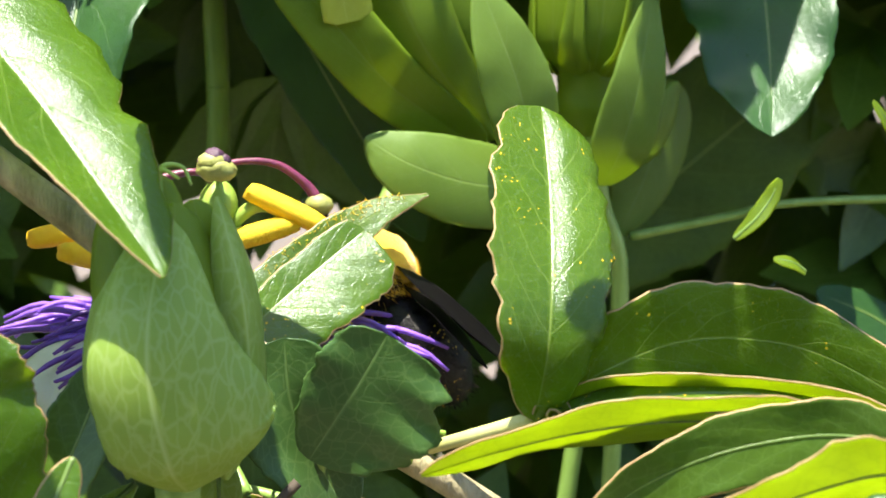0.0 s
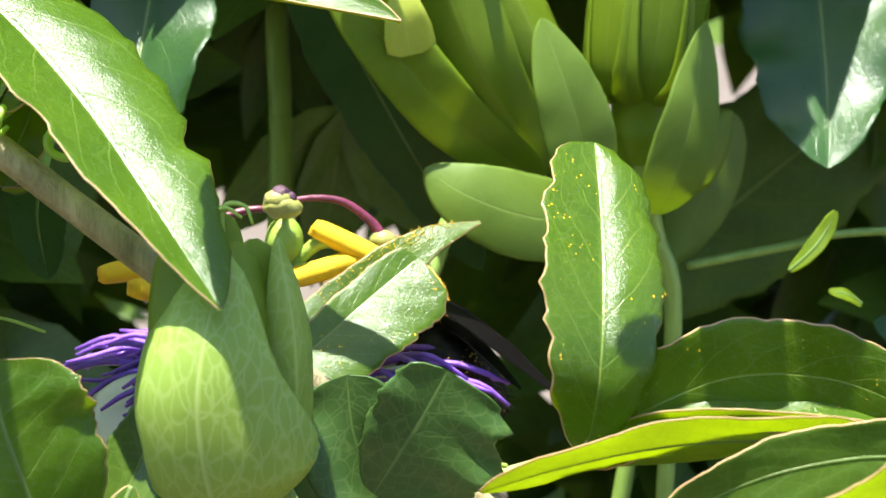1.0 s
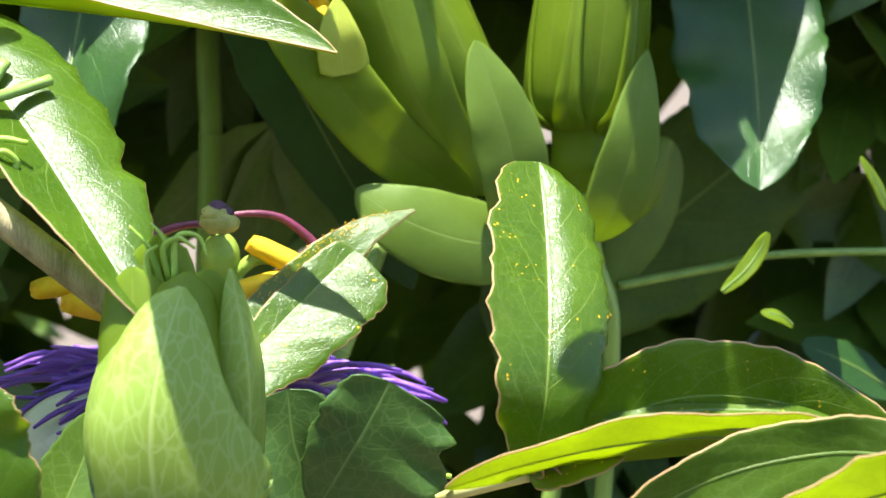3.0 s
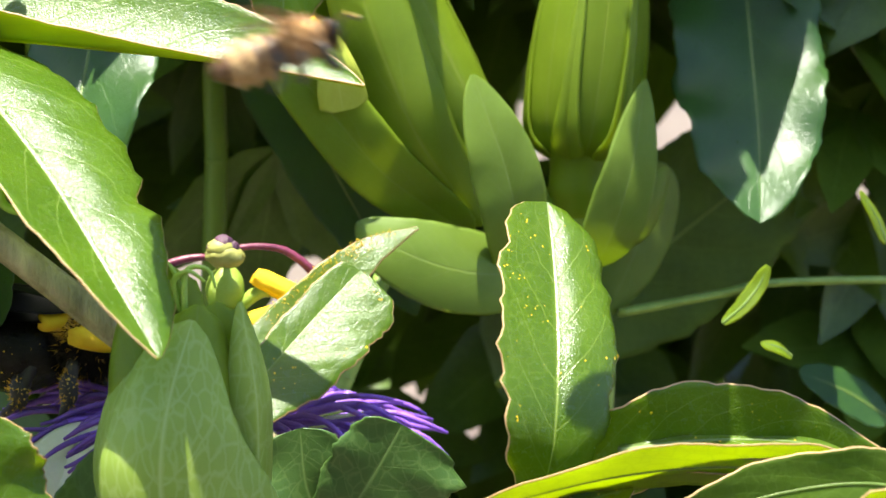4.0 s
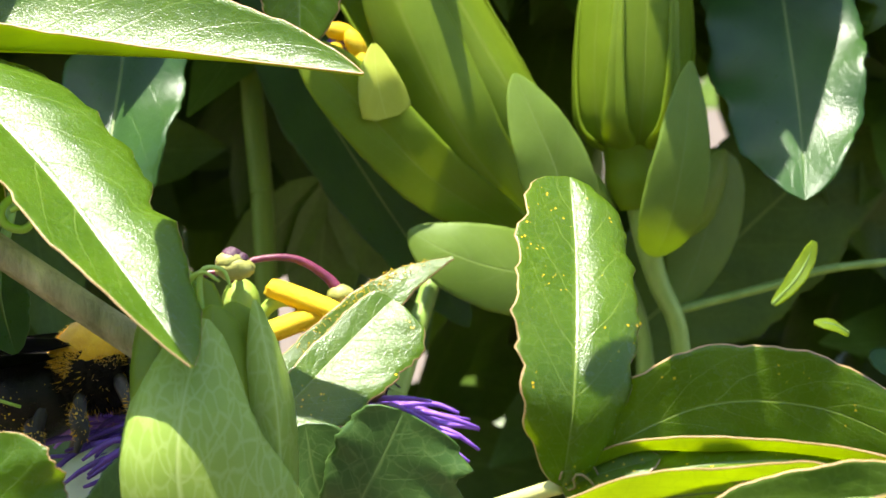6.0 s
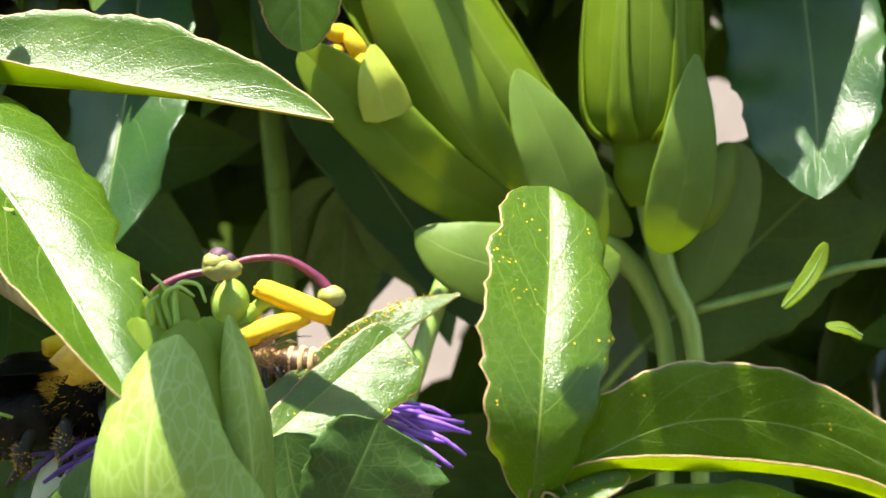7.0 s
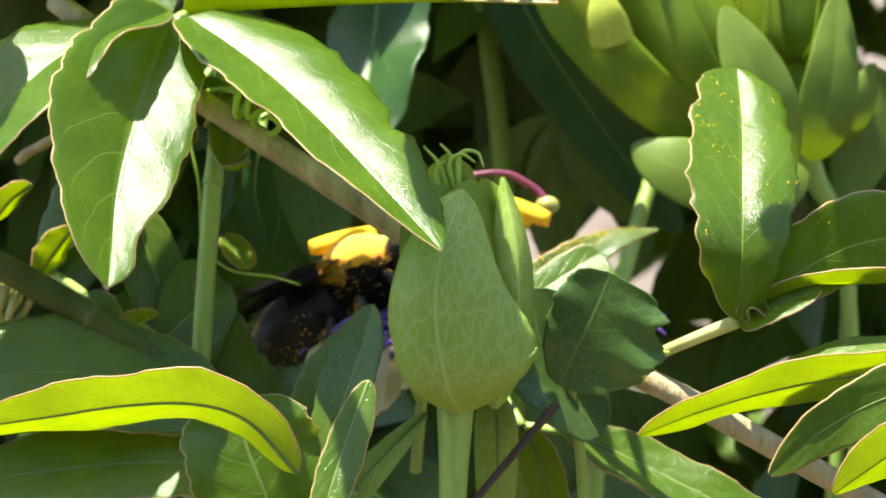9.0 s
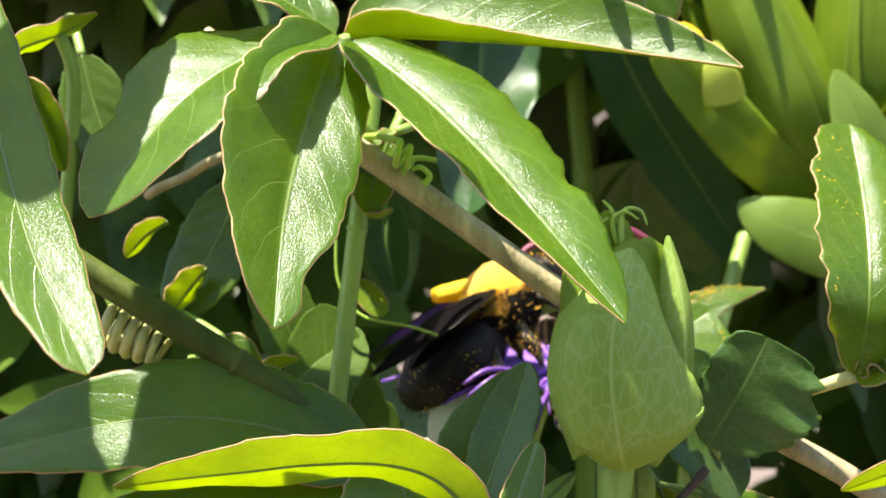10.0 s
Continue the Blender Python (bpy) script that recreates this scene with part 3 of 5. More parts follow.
# ---- the closed bud in its bracts ----
def bud():
    at = (-19.5, 190, -34)
    ob = thing("flower_bud", at, "pale green closed passionflower bud wrapped in veined bracts", "flower bud")
    blade("bract", ob, [(-18.6, 188.0, -34.0), (-20.2, 182.4, -30), (-21.6, 180.6, -21), (-20.9, 182.0, -13.0), (-18.2, 186.8, -4.4)], [(0, -0.7, -0.7), (0.05, -1, 0.0), (0.0, -0.95, 0.3)], (13.4, 7.2), BRACTS,
          0.27, (0.66, 0.36), cup=(0.72, 1.0), wave=0.02, nu=14, nv=40)
    blade("bract", ob, [(-14.2, 190.2, -33.6), (-11.4, 187.4, -26), (-11.2, 186.6, -14), (-13.0, 189.0, -2.6)], [(0.4, -0.8, -0.4), (0.42, -0.9, 0.05), (0.2, -0.92, 0.3)], (7.2, 5.0), BRACTS,
          0.36, 0.72, cup=(0.8, 0.9), nu=10, fold=-0.45, fold_b=-0.35)
    blade("bract", ob, [(-25, 193, -33), (-28.5, 193, -22), (-26.5, 194, -12), (-22.5, 194.5, -4)], [(-0.8, 0.1, 0.0), (-0.9, 0.2, 0.2)], 8.5, BRACTS, 0.4, 0.5, cup=1.2, nu=10)
    for bx, by, mx, my, tx, ty, tz in ((-18, 188, -18.5, 185.5, -17.5, 189.5, -3.0), (-22, 190, -23, 188, -23.5, 191, -2.6), (-15, 191, -14.5, 188.5, -15.5, 190.5, -2.8), (-19, 194, -20, 193, -20.5, 193, 0.8)):
        blade("sepal", ob, [(bx, by, -30), (mx, my, -15), (tx, ty, tz)], (0.05 * (mx + 18.5), -1, 0.1), 5.2, SEPALS, 0.4, 0.34, cup=0.9, nv=20, nu=5)
    for pts in ([(-20, 192, -6), (-21.5, 192, -1), (-23.8, 192, 1.8)], [(-18.5, 192, -5), (-20, 191.5, 0.2), (-21.5, 191.5, 2.1)], [(-19, 191, -4), (-18.8, 191, 0.6), (-16.5, 191, 0.8), (-15.6, 190.5, -1.2)],
                [(-19.5, 191.6, -4), (-20.2, 191, -0.6), (-18.6, 190.6, 0.6), (-16.8, 190.4, -0.5)], [(-21.5, 191.2, -5), (-22, 191, -1.5), (-20.8, 190.8, -0.2)]):
        tube("awn", ob, pts, (0.42, 0.3, 0.16), TENDRIL, n=16, sides=6, label="thread-like yellow-green sepal tip")
    tube("flower_stalk", ob, [(-19.5, 190, -33), (-20, 191, -45), (-21, 193, -70)], (2.6, 1.9, 1.7), STEM, label="thick pale green stalk")
    SWAYING.append((ob, SWAY_BUD))


bud()


# ---- the leaf with the upright lobe ----
def upright_leaf():
    at = (20.2, 189, -22.8)
    leaf = thing("passion_leaf", at, "glossy green lobed vine leaf with one upright notched lobe", "leaf", "vine leaves")
    blade("leaf_lobe", leaf, [(20.2, 188, -22.8), (20.4, 184, -14), (21.3, 188, -5.1), (22.6, 197, 4), (23.1, 204.5, 11.9)], [(-0.21, -0.80, 0.6), (-0.21, -0.76, 0.66), (-0.21, -0.74, 0.68)], (7.8, 7.6), DUSTED,
          0.62, 0.38, fold=0.14, fold_b=0.55, cup=(1.1, 0.0), bend=1.0, wave=0.05, waves=3.5, saw=0.16, saws=9, teeth=((0, 0.76, 0.12, 0.035), (1, 0.80, 0.10, 0.03), (0, 0.97, 0.2, 0.04), (1, 0.62, 0.06, 0.04)), nu=10, nv=46)
    blade("leaf_lobe", leaf, [(20.8, 189, -22), (27.6, 187, -17.0), (35, 185, -13.4), (43, 183, -12.6), (52, 182, -14.6), (66, 180, -22)], [(0, -0.75, 0.6), (0, -0.97, -0.02), (0, -0.98, -0.14), (0, -0.98, -0.14)], (4.6, 6.2), DUSTED,
          0.5, 0.6, fold=0.06, fold_b=0.06, cup=(0.15, 0.15), wave=0.07, waves=3.1, nv=44, nu=10)
    # Backlit strip: the paler young-leaf material puts part of the sunlight into its colour.
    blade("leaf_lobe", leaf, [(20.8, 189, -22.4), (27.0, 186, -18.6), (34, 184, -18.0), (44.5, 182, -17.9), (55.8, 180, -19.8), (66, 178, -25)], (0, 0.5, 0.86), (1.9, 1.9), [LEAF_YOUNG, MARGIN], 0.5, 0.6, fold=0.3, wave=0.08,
          label="narrow side lobe in paler yellow-green, as if lit through by the sun")
    blade("leaf_lobe", leaf, [(20.4, 188.6, -22.6), (22, 187, -21), (24.5, 187.5, -23.5)], (0.3, -0.8, 0.5), 1.5, FRESH, 0.4, 0.8, fold=0.8, nv=14, nu=4)
    blade("leaf_web", leaf, [(20.4, 188.8, -23.4), (24, 187, -21.4), (30.5, 185.4, -19.2)], [(-0.1, -0.72, 0.68)], (2.8, 2.4), DUSTED, 0.45, 0.5, fold=0.15, nv=20, nu=6, label="glossy web of leaf between the lobes")
    tube("petiole", leaf, [(20.2, 189, -22.9), (11, 194.5, -26.9), (-3, 207, -34)], (0.95, 0.8, 0.9), STEM_PALE, label="pale yellow-green leaf stalk")
    SWAYING.append((leaf, SWAY_UPRIGHT))


upright_leaf()


# ---- the pollen-dusted leaf behind the bud ----
def lifted(rows, base, arm):
    """The same rise of a leaf's tip, taken in part by a turn about its base."""
    out = []
    for t, dx, dz, lean in rows:
        turn = -math.degrees(0.6 * dz / arm[0])
        g = radians(turn)
        c, s = math.cos(g), math.sin(g)
        tip = (base[0] + c * arm[0] + s * arm[1], base[2] - s * arm[0] + c * arm[1])
        sx, sz = dx + base[0] + arm[0] - tip[0], dz + base[2] + arm[1] - tip[1]
        out.append((t, sx + base[0] - (c * base[0] + s * base[2]), sz + base[2] - (-s * base[0] + c * base[2]), turn))
    return out


def pollen_leaf():
    at = (-16, 221, -22)
    leaf = thing("vine_leaf", at, "bright green glossy leaf dusted with yellow pollen behind the bud", "leaf", "vine leaves")
    dusty = blade("leaf_lobe", leaf, [(-14, 219.5, -19.6), (-6, 222, -15.9), (2, 224.5, -10.8), (8, 226.5, -7.2), (14.6, 228.5, -5.3)], [(0.45, -0.75, 0.5), (0.45, -0.75, 0.5), (0.2, -0.7, 0.7)], (3.2, 3.3), DUSTED,
          0.5, 0.9, fold=0.1, fold_b=-0.15, wave=0.06, waves=2, nv=40, nu=10)
    blade("leaf_lobe", leaf, [(-16, 212.5, -25), (-8.6, 217, -19.9), (-1.6, 221, -14.7), (5.6, 224.5, -9.6)], [(-0.13, -0.75, 0.65)], (8.4, 3.2), DUSTED,
          0.45, 0.18, fold=0.0, fold_b=0.35, cup=(0.25, 0.1), wave=0.05, waves=2, nv=40, nu=10)
    tube("petiole", leaf, [(-17, 220, -21), (-20, 222, -30), (-21, 225, -45)], 0.9, STEM)
    rng = random.Random(5)
    verts, faces = [], []
    tops = [v.co + leaf.location for v in dusty.data.vertices[:40 * 21]]
    for _ in range(300):
        row = int(rng.triangular(8, 37, 26))
        col = min(20, max(0, int(rng.gauss(3.5, 3.2))))
        c = tops[row * 21 + col] + Vector((rng.uniform(-0.4, 0.4), -0.1, rng.uniform(-0.4, 0.4))) / 1000
        r = rng.uniform(0.05, 0.13) / 1000
        k = len(verts)
        verts += [c + Vector(d) * r for d in ((1, 0, 0), (-1, 0, 0), (0, 1, 0), (0, -1, 0), (0, 0, 1), (0, 0, -1))]
        faces += [(k + p, k + q, k + e) for p, q, e in ((0, 2, 4), (2, 1, 4), (1, 3, 4), (3, 0, 4), (2, 0, 5), (1, 2, 5), (3, 1, 5), (0, 3, 5))]
    tagged(mesh_ob("pollen", verts, faces, [ANTHER], leaf, label="loose yellow pollen grains"), kind="stuff")
    SWAYING.append((leaf, lifted(SWAY_POLLEN_LEAF, at, (31, 15.4))))


pollen_leaf()


# ---- the torn bluish leaf beside the bud ----
def torn_leaf():
    at = (-2, 196, -32)
    leaf = thing("vine_leaf", at, "torn dark blue-green matte leaf with a pale vein net", "leaf", "vine leaves")
    blade("leaf_lobe", leaf, [(-3.4, 195.2, -30.6), (0.3, 192.4, -22.7), (3.6, 191, -15.3)], [(0, -0.97, 0.15), (0, -0.95, 0.2)], (11.0, 5.4), BLUE, 0.5, 0.32, fold=0.05, wave=0.06, saw=0.08, saws=7, nu=10,
          teeth=((0, 0.72, 0.22, 0.08), (0, 0.9, 0.1, 0.04)))
    blade("leaf_lobe", leaf, [(-7.2, 197.6, -17.4), (-5.2, 197.6, -26.2), (2.1, 199.4, -38)], [(-0.2, -0.75, 0.6), (0, -0.7, 0.7)], (6.8, 6.4), BLUE, 0.4, 0.45, fold=0.1, wave=0.06, saw=0.1, saws=6, nu=8)
    tube("petiole", leaf, [(-3, 197.5, -27), (-1, 200, -36), (0, 204, -50)], 0.8, STEM)
    tube("tendril", leaf, [(7.6, 193.5, -30), (8.4, 192.5, -27.5), (10, 192.3, -26.2), (11.4, 192.4, -26.2)], (0.5, 0.3), TENDRIL, n=14, sides=7, label="short yellow-green tendril stub")
    SWAYING.append((leaf, SWAY_TORN))


torn_leaf()


# ---- stems ----
def stem(points, radius, mat, label, nodes=(0.45,), name="climbing_vine"):
    ob = thing(name, points[0], label, "vine", "climbing vines")
    tube("stem", ob, points, radius, mat, n=36, sides=12, ridge=0.06)
    line = spline(points, 101)
    r = radius[0] if isinstance(radius, tuple) else radius
    for k in nodes:
        i = int(k * 100)
        tube("node", ob, [tuple(line[i - 1]), tuple(line[i]), tuple(line[i + 1])], (r * 0.9, r * 1.22, r * 0.9), mat, n=7, sides=12)
    return ob


stem([(-75, 204, 26), (-60, 202, 15), (-46.9, 200, 6.1), (-23.4, 200, -10.1), (-8, 200.6, -20.6), (-2.4, 199.4, -24.4), (2.6, 197.4, -27.4), (8.5, 196, -30.4), (15.9, 195, -34.4), (40, 194, -48.6)], (1.5, 1.75, 1.6, 1.6), STEM_WOOD, "tan woody vine stem running diagonally past the bud")
stem([(-48, 212, 60), (-51.4, 208, 14), (-53.2, 206, -4.1), (-54.9, 206, -21), (-58, 205, -60)], (1.35, 1.3, 1.3), STEM, "smooth green upright vine stem")
stem([(-110, 196, 6), (-89.2, 196, -7.4), (-63.7, 198, -23.2), (-40, 200, -40), (-20, 203, -60)], (1.9, 1.9, 1.8), STEM_OLD, "thick dark green ridged vine stem")
stem([(-17, 276, 76), (-14.6, 276, 29), (-12.6, 276, 5), (-11.5, 276, -43), (-12, 278, -90)], (1.7, 1.8, 1.8), STEM_SHADE, "vine stem coloured darker green for the shade among the leaves")
stem([(14, 258, 0), (9, 252, -14), (4, 250, -32), (1, 250, -70)], (1.4, 1.6), STEM, "green vine stem below the pale calyx")
stem([(52, 262, -8), (68, 262, -4), (80, 261, -1), (120, 262, 2)], (0.7, 0.6), STEM, "thin yellow-green shoot in the shade")


# ---- the open flower ----
def flower():
    at = (-14, 229, -24.5)
    ob = thing("passion_flower", at, "open passionflower with purple and white filaments and yellow anthers", "flower")
    rng = random.Random(3)
    for i in range(10):
        g = 2 * math.pi * i / 10 + 0.2
        c, s = math.cos(g), math.sin(g)
        if s < -0.2 and c > -0.85:
            continue
        blade("petal", ob, [(-14 + 4 * c, 229 + 4 * s, -27), (-14 + 16 * c, 229 + 14 * s, -29 + (1 if i % 2 else -1)), (-14 + (29 if s > 0 else 14) * c, 229 + (25 if c < -0.4 or s > 0 else 9) * s, -35 + 5 * min(0, s))], [(0, 0, 1), (c * 0.5, s * 0.5, 0.8)], 5.5, [PETAL, PETAL], 0.5, 0.45, cup=0.4, nv=18, nu=4)
    for a, d, w in ((-36.5, 215.5, 3.6), (-31.5, 213.5, 5.0)):
        blade("petal", ob, [(-19, 226, -24.5), (a * 0.75 - 5, d + 4, -23.0), (a + 0.6, d, -28), (a + 1, d - 2, -37)], [(-0.1, -0.2, 1), (-0.2, -0.5, 0.8), (-0.25, -0.9, 0.3)], w, [PETAL, PETAL], 0.5, 0.35, cup=0.4, nv=22, nu=5)
    for sx, sz, ex, ez in ((-29.5, -21.0, -34.2, -23.2), (-28.4, -22.0, -33.6, -25.0), (-28.0, -23.7, -33.4, -27.3), (-27.8, -25.2, -31.5, -28.9), (-27.5, -26.8, -30.4, -30.2)):
        tube("filament_tip", ob, [(sx + 5, 217, sz - 0.5), (sx, 213.5, sz), ((sx + ex) / 2, 211.8, (sz + ez) / 2 + 0.5), (ex, 211.3, ez)], (0.3, 0.42, 0.42, 0.2), DARK_PURPLE, n=12, sides=6)
    for ring, count, rad, lift in ((0, 64, 30.5, 0.0), (1, 52, 24.0, 2.2)):
        for i in range(count):
            g = 2 * math.pi * (i + rng.uniform(-0.25, 0.25)) / count
            c, s = math.cos(g), math.sin(g)
            r = rad * rng.uniform(0.9, 1.04)
            dz = rng.uniform(-0.9, 0.9) + lift
            pts = [(-14 + k * r * c, 229 + k * 0.86 * r * s, -24.0 + dz * k + h + 6.0 * k * k * min(0, s)) for k, h in ((0.28, 0.3), (0.5, 2.2), (0.7, 3.0), (0.86, 2.4), (1.0, 1.2 + rng.uniform(-1.2, 1.2)))]
            pts = [(x + j * rng.uniform(-0.9, 0.9), y + j * rng.uniform(-0.9, 0.9), z + j * rng.uniform(-0.8, 0.8)) for (x, y, z), j in zip(pts, (0, 0.3, 0.7, 1.0, 1.2))]
            strand = [tuple(p) for p in spline(pts, 12)]
            fil = tube("filament", ob, strand[:5], (0.42, 0.42), WHITE if ring == 0 and i % 3 == 0 else PURPLE, n=6, sides=5, ends=False)
            tube("filament_band", fil, strand[4:7], 0.42, PURPLE, n=4, sides=5, ends=False)
            tube("filament_tip", fil, strand[6:], (0.42, 0.40, 0.22), DARK_PURPLE if s < -0.2 and c < 0 else PURPLE, n=6, sides=5)
    tube("column", ob, [(-14, 229, -28), (-14.5, 229, -16), (-15, 229.5, -8)], (2.4, 1.5, 1.3), OVARY, label="pale green central column")
    ball("ovary", ob, local(at, (-15, 229.5, -5.5)), (2.6, 2.6, 3.4), OVARY, label="smooth green egg-shaped ovary")
    for (x, y, z), tilt, turn in (((-6.4, 227.5, -5.2), 22, -8), ((-9.5, 226.5, -8.6), -18, 14), ((-30, 222.5, -12.5), 10, 40), ((-33.5, 224.5, -9.5), -12, 20), ((-14, 236, -7.5), 0, 80)):
        st = tube("stamen", ob, [(-15, 229.5, -10.5), ((x - 15) / 2, (y + 229.5) / 2, z - 0.3), (x, y, z - 0.3)], (0.8, 1.0, 0.7), OVARY, n=10, sides=7, label="yellow-green stamen arm")
        ball("anther", st, local(at, (x, y, z)), (5.5, 1.95, 1.5), ANTHER, pose(0, 0, 0, 0, tilt, turn).to_3x3(), blunt=0.22, lumps=0.02, seed=int(x * 7) % 97, label="pollen-laden yellow anther")
    for pts in ([(-15.5, 229.5, -3), (-14, 230, 0.0), (-8, 231, 0.4), (-3.5, 231.5, -2.2), (-1.6, 231.5, -4.8)], [(-15.5, 229.5, -3), (-18, 228, -1.2), (-23, 228, -2.6), (-27, 228, -6.5)], [(-15, 229.5, -3), (-15.6, 227.5, -0.2), (-16.2, 225, 0.2)]):
        style = tube("style", ob, pts, (0.42, 0.45, 0.6, 0.9), STIGMA, n=18, sides=8, label="dark wine-red curved style")
        ball("stigma", style, local(at, pts[-1]), (1.9, 1.6, 1.5), KNOB, lumps=0.03, seed=4, label="olive-yellow stigma knob")
    ball("stigma", ob, local(at, (-15.6, 225.2, -0.6)), (2.5, 1.9, 1.7), KNOB, lumps=0.05, seed=6, label="olive-yellow stigma knob")
    for x, z, r in ((-16.0, 0.8, 1.4), (-14.8, 0.5, 1.0), (-17.2, 0.3, 0.9)):
        ball("stigma_cap", ob, local(at, (x, 225.0, z)), (r, r * 0.9, r), STIGMA_DARK, lumps=0.05, rings=18, sides=22, seed=int(-x), label="dark wrinkled purple stigma tip")
    SWAYING.append((ob, SWAY_FLOWER))


flower()


# ---- calyx and buds behind ----
def calyx_bud():
    at = (33, 258, 7)
    ob = thing("flower_bud", at, "large pale green opening bud with long keeled sepals", "flower bud")
    for line, n, h, cup, fold in (([(29, 253, 5.5), (17.2, 245, 16.8), (10.0, 243, 29.3), (5.2, 243.5, 40), (1.8, 245, 50)], (-0.15, -1, 0.05), (7.2, 6.0), 0.45, -0.22),
                                  ([(33, 256, 7), (26.2, 250.5, 21.3), (19.2, 249, 32.5), (13.2, 249, 42.8), (8.6, 250, 54)], (0.45, -0.9, 0.2), (6.6, 6.6), 0.5, -0.12),
                                  ([(28, 253, 3.5), (13.2, 246.2, 11.4), (5.2, 243.6, 18.4), (-2.4, 242.6, 25.8), (-7.2, 243, 30.6)], [(-0.35, -0.9, -0.1), (-0.35, -0.9, 0.25), (-0.3, -0.9, 0.3)], (5.0, 4.6), 0.25, 0.16),
                                  ([(34, 262, 8), (20, 262, 28), (5, 262, 58)], (0, 0.9, 0.2), (9, 9), 0.9, -0.1), ([(31, 260, 6), (14, 258, 20), (-2, 256, 40)], (-0.7, 0.2, 0.5), (6, 6), 0.7, -0.1)):
        blade("sepal", ob, line, n, h, SEPALS, 0.4, 0.5, cup=cup, fold=fold, wave=0.03, waves=1.4, nu=9, nv=34, thick=0.5)
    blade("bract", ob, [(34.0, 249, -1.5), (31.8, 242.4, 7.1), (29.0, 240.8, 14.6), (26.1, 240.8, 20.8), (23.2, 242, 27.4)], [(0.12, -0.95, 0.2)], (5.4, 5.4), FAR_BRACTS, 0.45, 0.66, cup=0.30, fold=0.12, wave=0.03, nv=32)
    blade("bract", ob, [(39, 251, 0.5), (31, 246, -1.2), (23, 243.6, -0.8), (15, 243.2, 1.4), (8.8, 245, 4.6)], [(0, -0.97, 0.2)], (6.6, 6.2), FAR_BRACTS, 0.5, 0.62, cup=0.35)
    blade("sepal_tip", ob, [(3, 242, 31), (3.5, 241, 26), (5, 242, 20.5)], [(0, -0.9, 0.35)], (3.2, 3.8), PALE_SEPALS, 0.7, 0.12, nv=16, nu=4)
    for x, y, z, tilt in ((-1.4, 245.0, 26.4, 20), (-3.2, 245.5, 29.6, -40), (0.6, 245.5, 31, 60), (-1.6, 246.5, 33, 10), (1.6, 245, 27.6, 80)):
        ball("anther", ob, local(at, (x, y, z)), (2.6, 1.4, 1.4), ANTHER, pose(0, 0, 0, 0, tilt, 20).to_3x3(), lumps=0.02, seed=int(x) + 9)
    ball("throat", ob, local(at, (-0.8, 247.4, 29.6)), (3.4, 1.6, 3.6), DARK_PURPLE)
    tube("flower_stalk", ob, [(34, 258, 6), (44, 260, -4), (48, 262, -20), (46, 264, -60)], (2.4, 1.4, 1.5), STEM)
    SWAYING.append((ob, SWAY_CALYX))


def far_bud():
    at = (42, 255, 18)
    ob = thing("flower_bud", at, "pale green upright bud with broad bracts behind the leaf", "flower bud")
    for g in (-118, -58, 0, 58, 118, 180):
        c, sn = math.cos(radians(g)), math.sin(radians(g))
        blade("sepal", ob, [(41.3 + 3.4 * sn, 255 - 3.4 * c, 18.2), (41.3 + 7.2 * sn, 255 - 7.2 * c, 24), (41.8 + 7.4 * sn, 254.5 - 7.4 * c, 42), (42.5 + 3.6 * sn, 254 - 3.6 * c, 62)], [(sn, -c, -0.6), (sn, -c, 0), (sn, -c, 0.2)], 5.6, SEPALS, 0.22, 0.5, cup=0.35, fold=0.10, nv=26, nu=6, thick=0.5)
    tube("receptacle", ob, [(41.4, 255, 19.6), (41.5, 255, 16.4), (41.6, 255, 13.4), (42.0, 255, 9.5)], (4.6, 4.2, 4.4, 2.4), SEPAL, n=14, sides=16)
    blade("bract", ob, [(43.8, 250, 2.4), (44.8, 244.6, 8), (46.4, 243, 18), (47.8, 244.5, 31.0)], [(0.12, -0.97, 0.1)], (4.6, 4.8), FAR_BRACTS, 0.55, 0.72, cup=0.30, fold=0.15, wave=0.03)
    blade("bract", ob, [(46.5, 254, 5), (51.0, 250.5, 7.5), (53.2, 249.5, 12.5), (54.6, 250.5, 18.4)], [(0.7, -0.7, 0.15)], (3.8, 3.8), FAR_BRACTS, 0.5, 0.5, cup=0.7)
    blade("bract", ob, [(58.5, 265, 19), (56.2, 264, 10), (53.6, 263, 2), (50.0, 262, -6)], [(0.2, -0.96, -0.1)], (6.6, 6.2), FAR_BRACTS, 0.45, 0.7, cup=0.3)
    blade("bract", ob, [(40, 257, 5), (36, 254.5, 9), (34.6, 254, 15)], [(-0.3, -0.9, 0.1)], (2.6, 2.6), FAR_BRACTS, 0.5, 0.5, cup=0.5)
    tube("flower_stalk", ob, [(42, 255, 16), (43.5, 256, 6), (46, 257, -2), (49.5, 258, -10), (51, 260, -30), (52, 262, -70)], (2.4, 1.7, 1.4, 1.4), STEM)
    SWAYING.append((ob, SWAY_FAR_BUD))


calyx_bud()
far_bud()


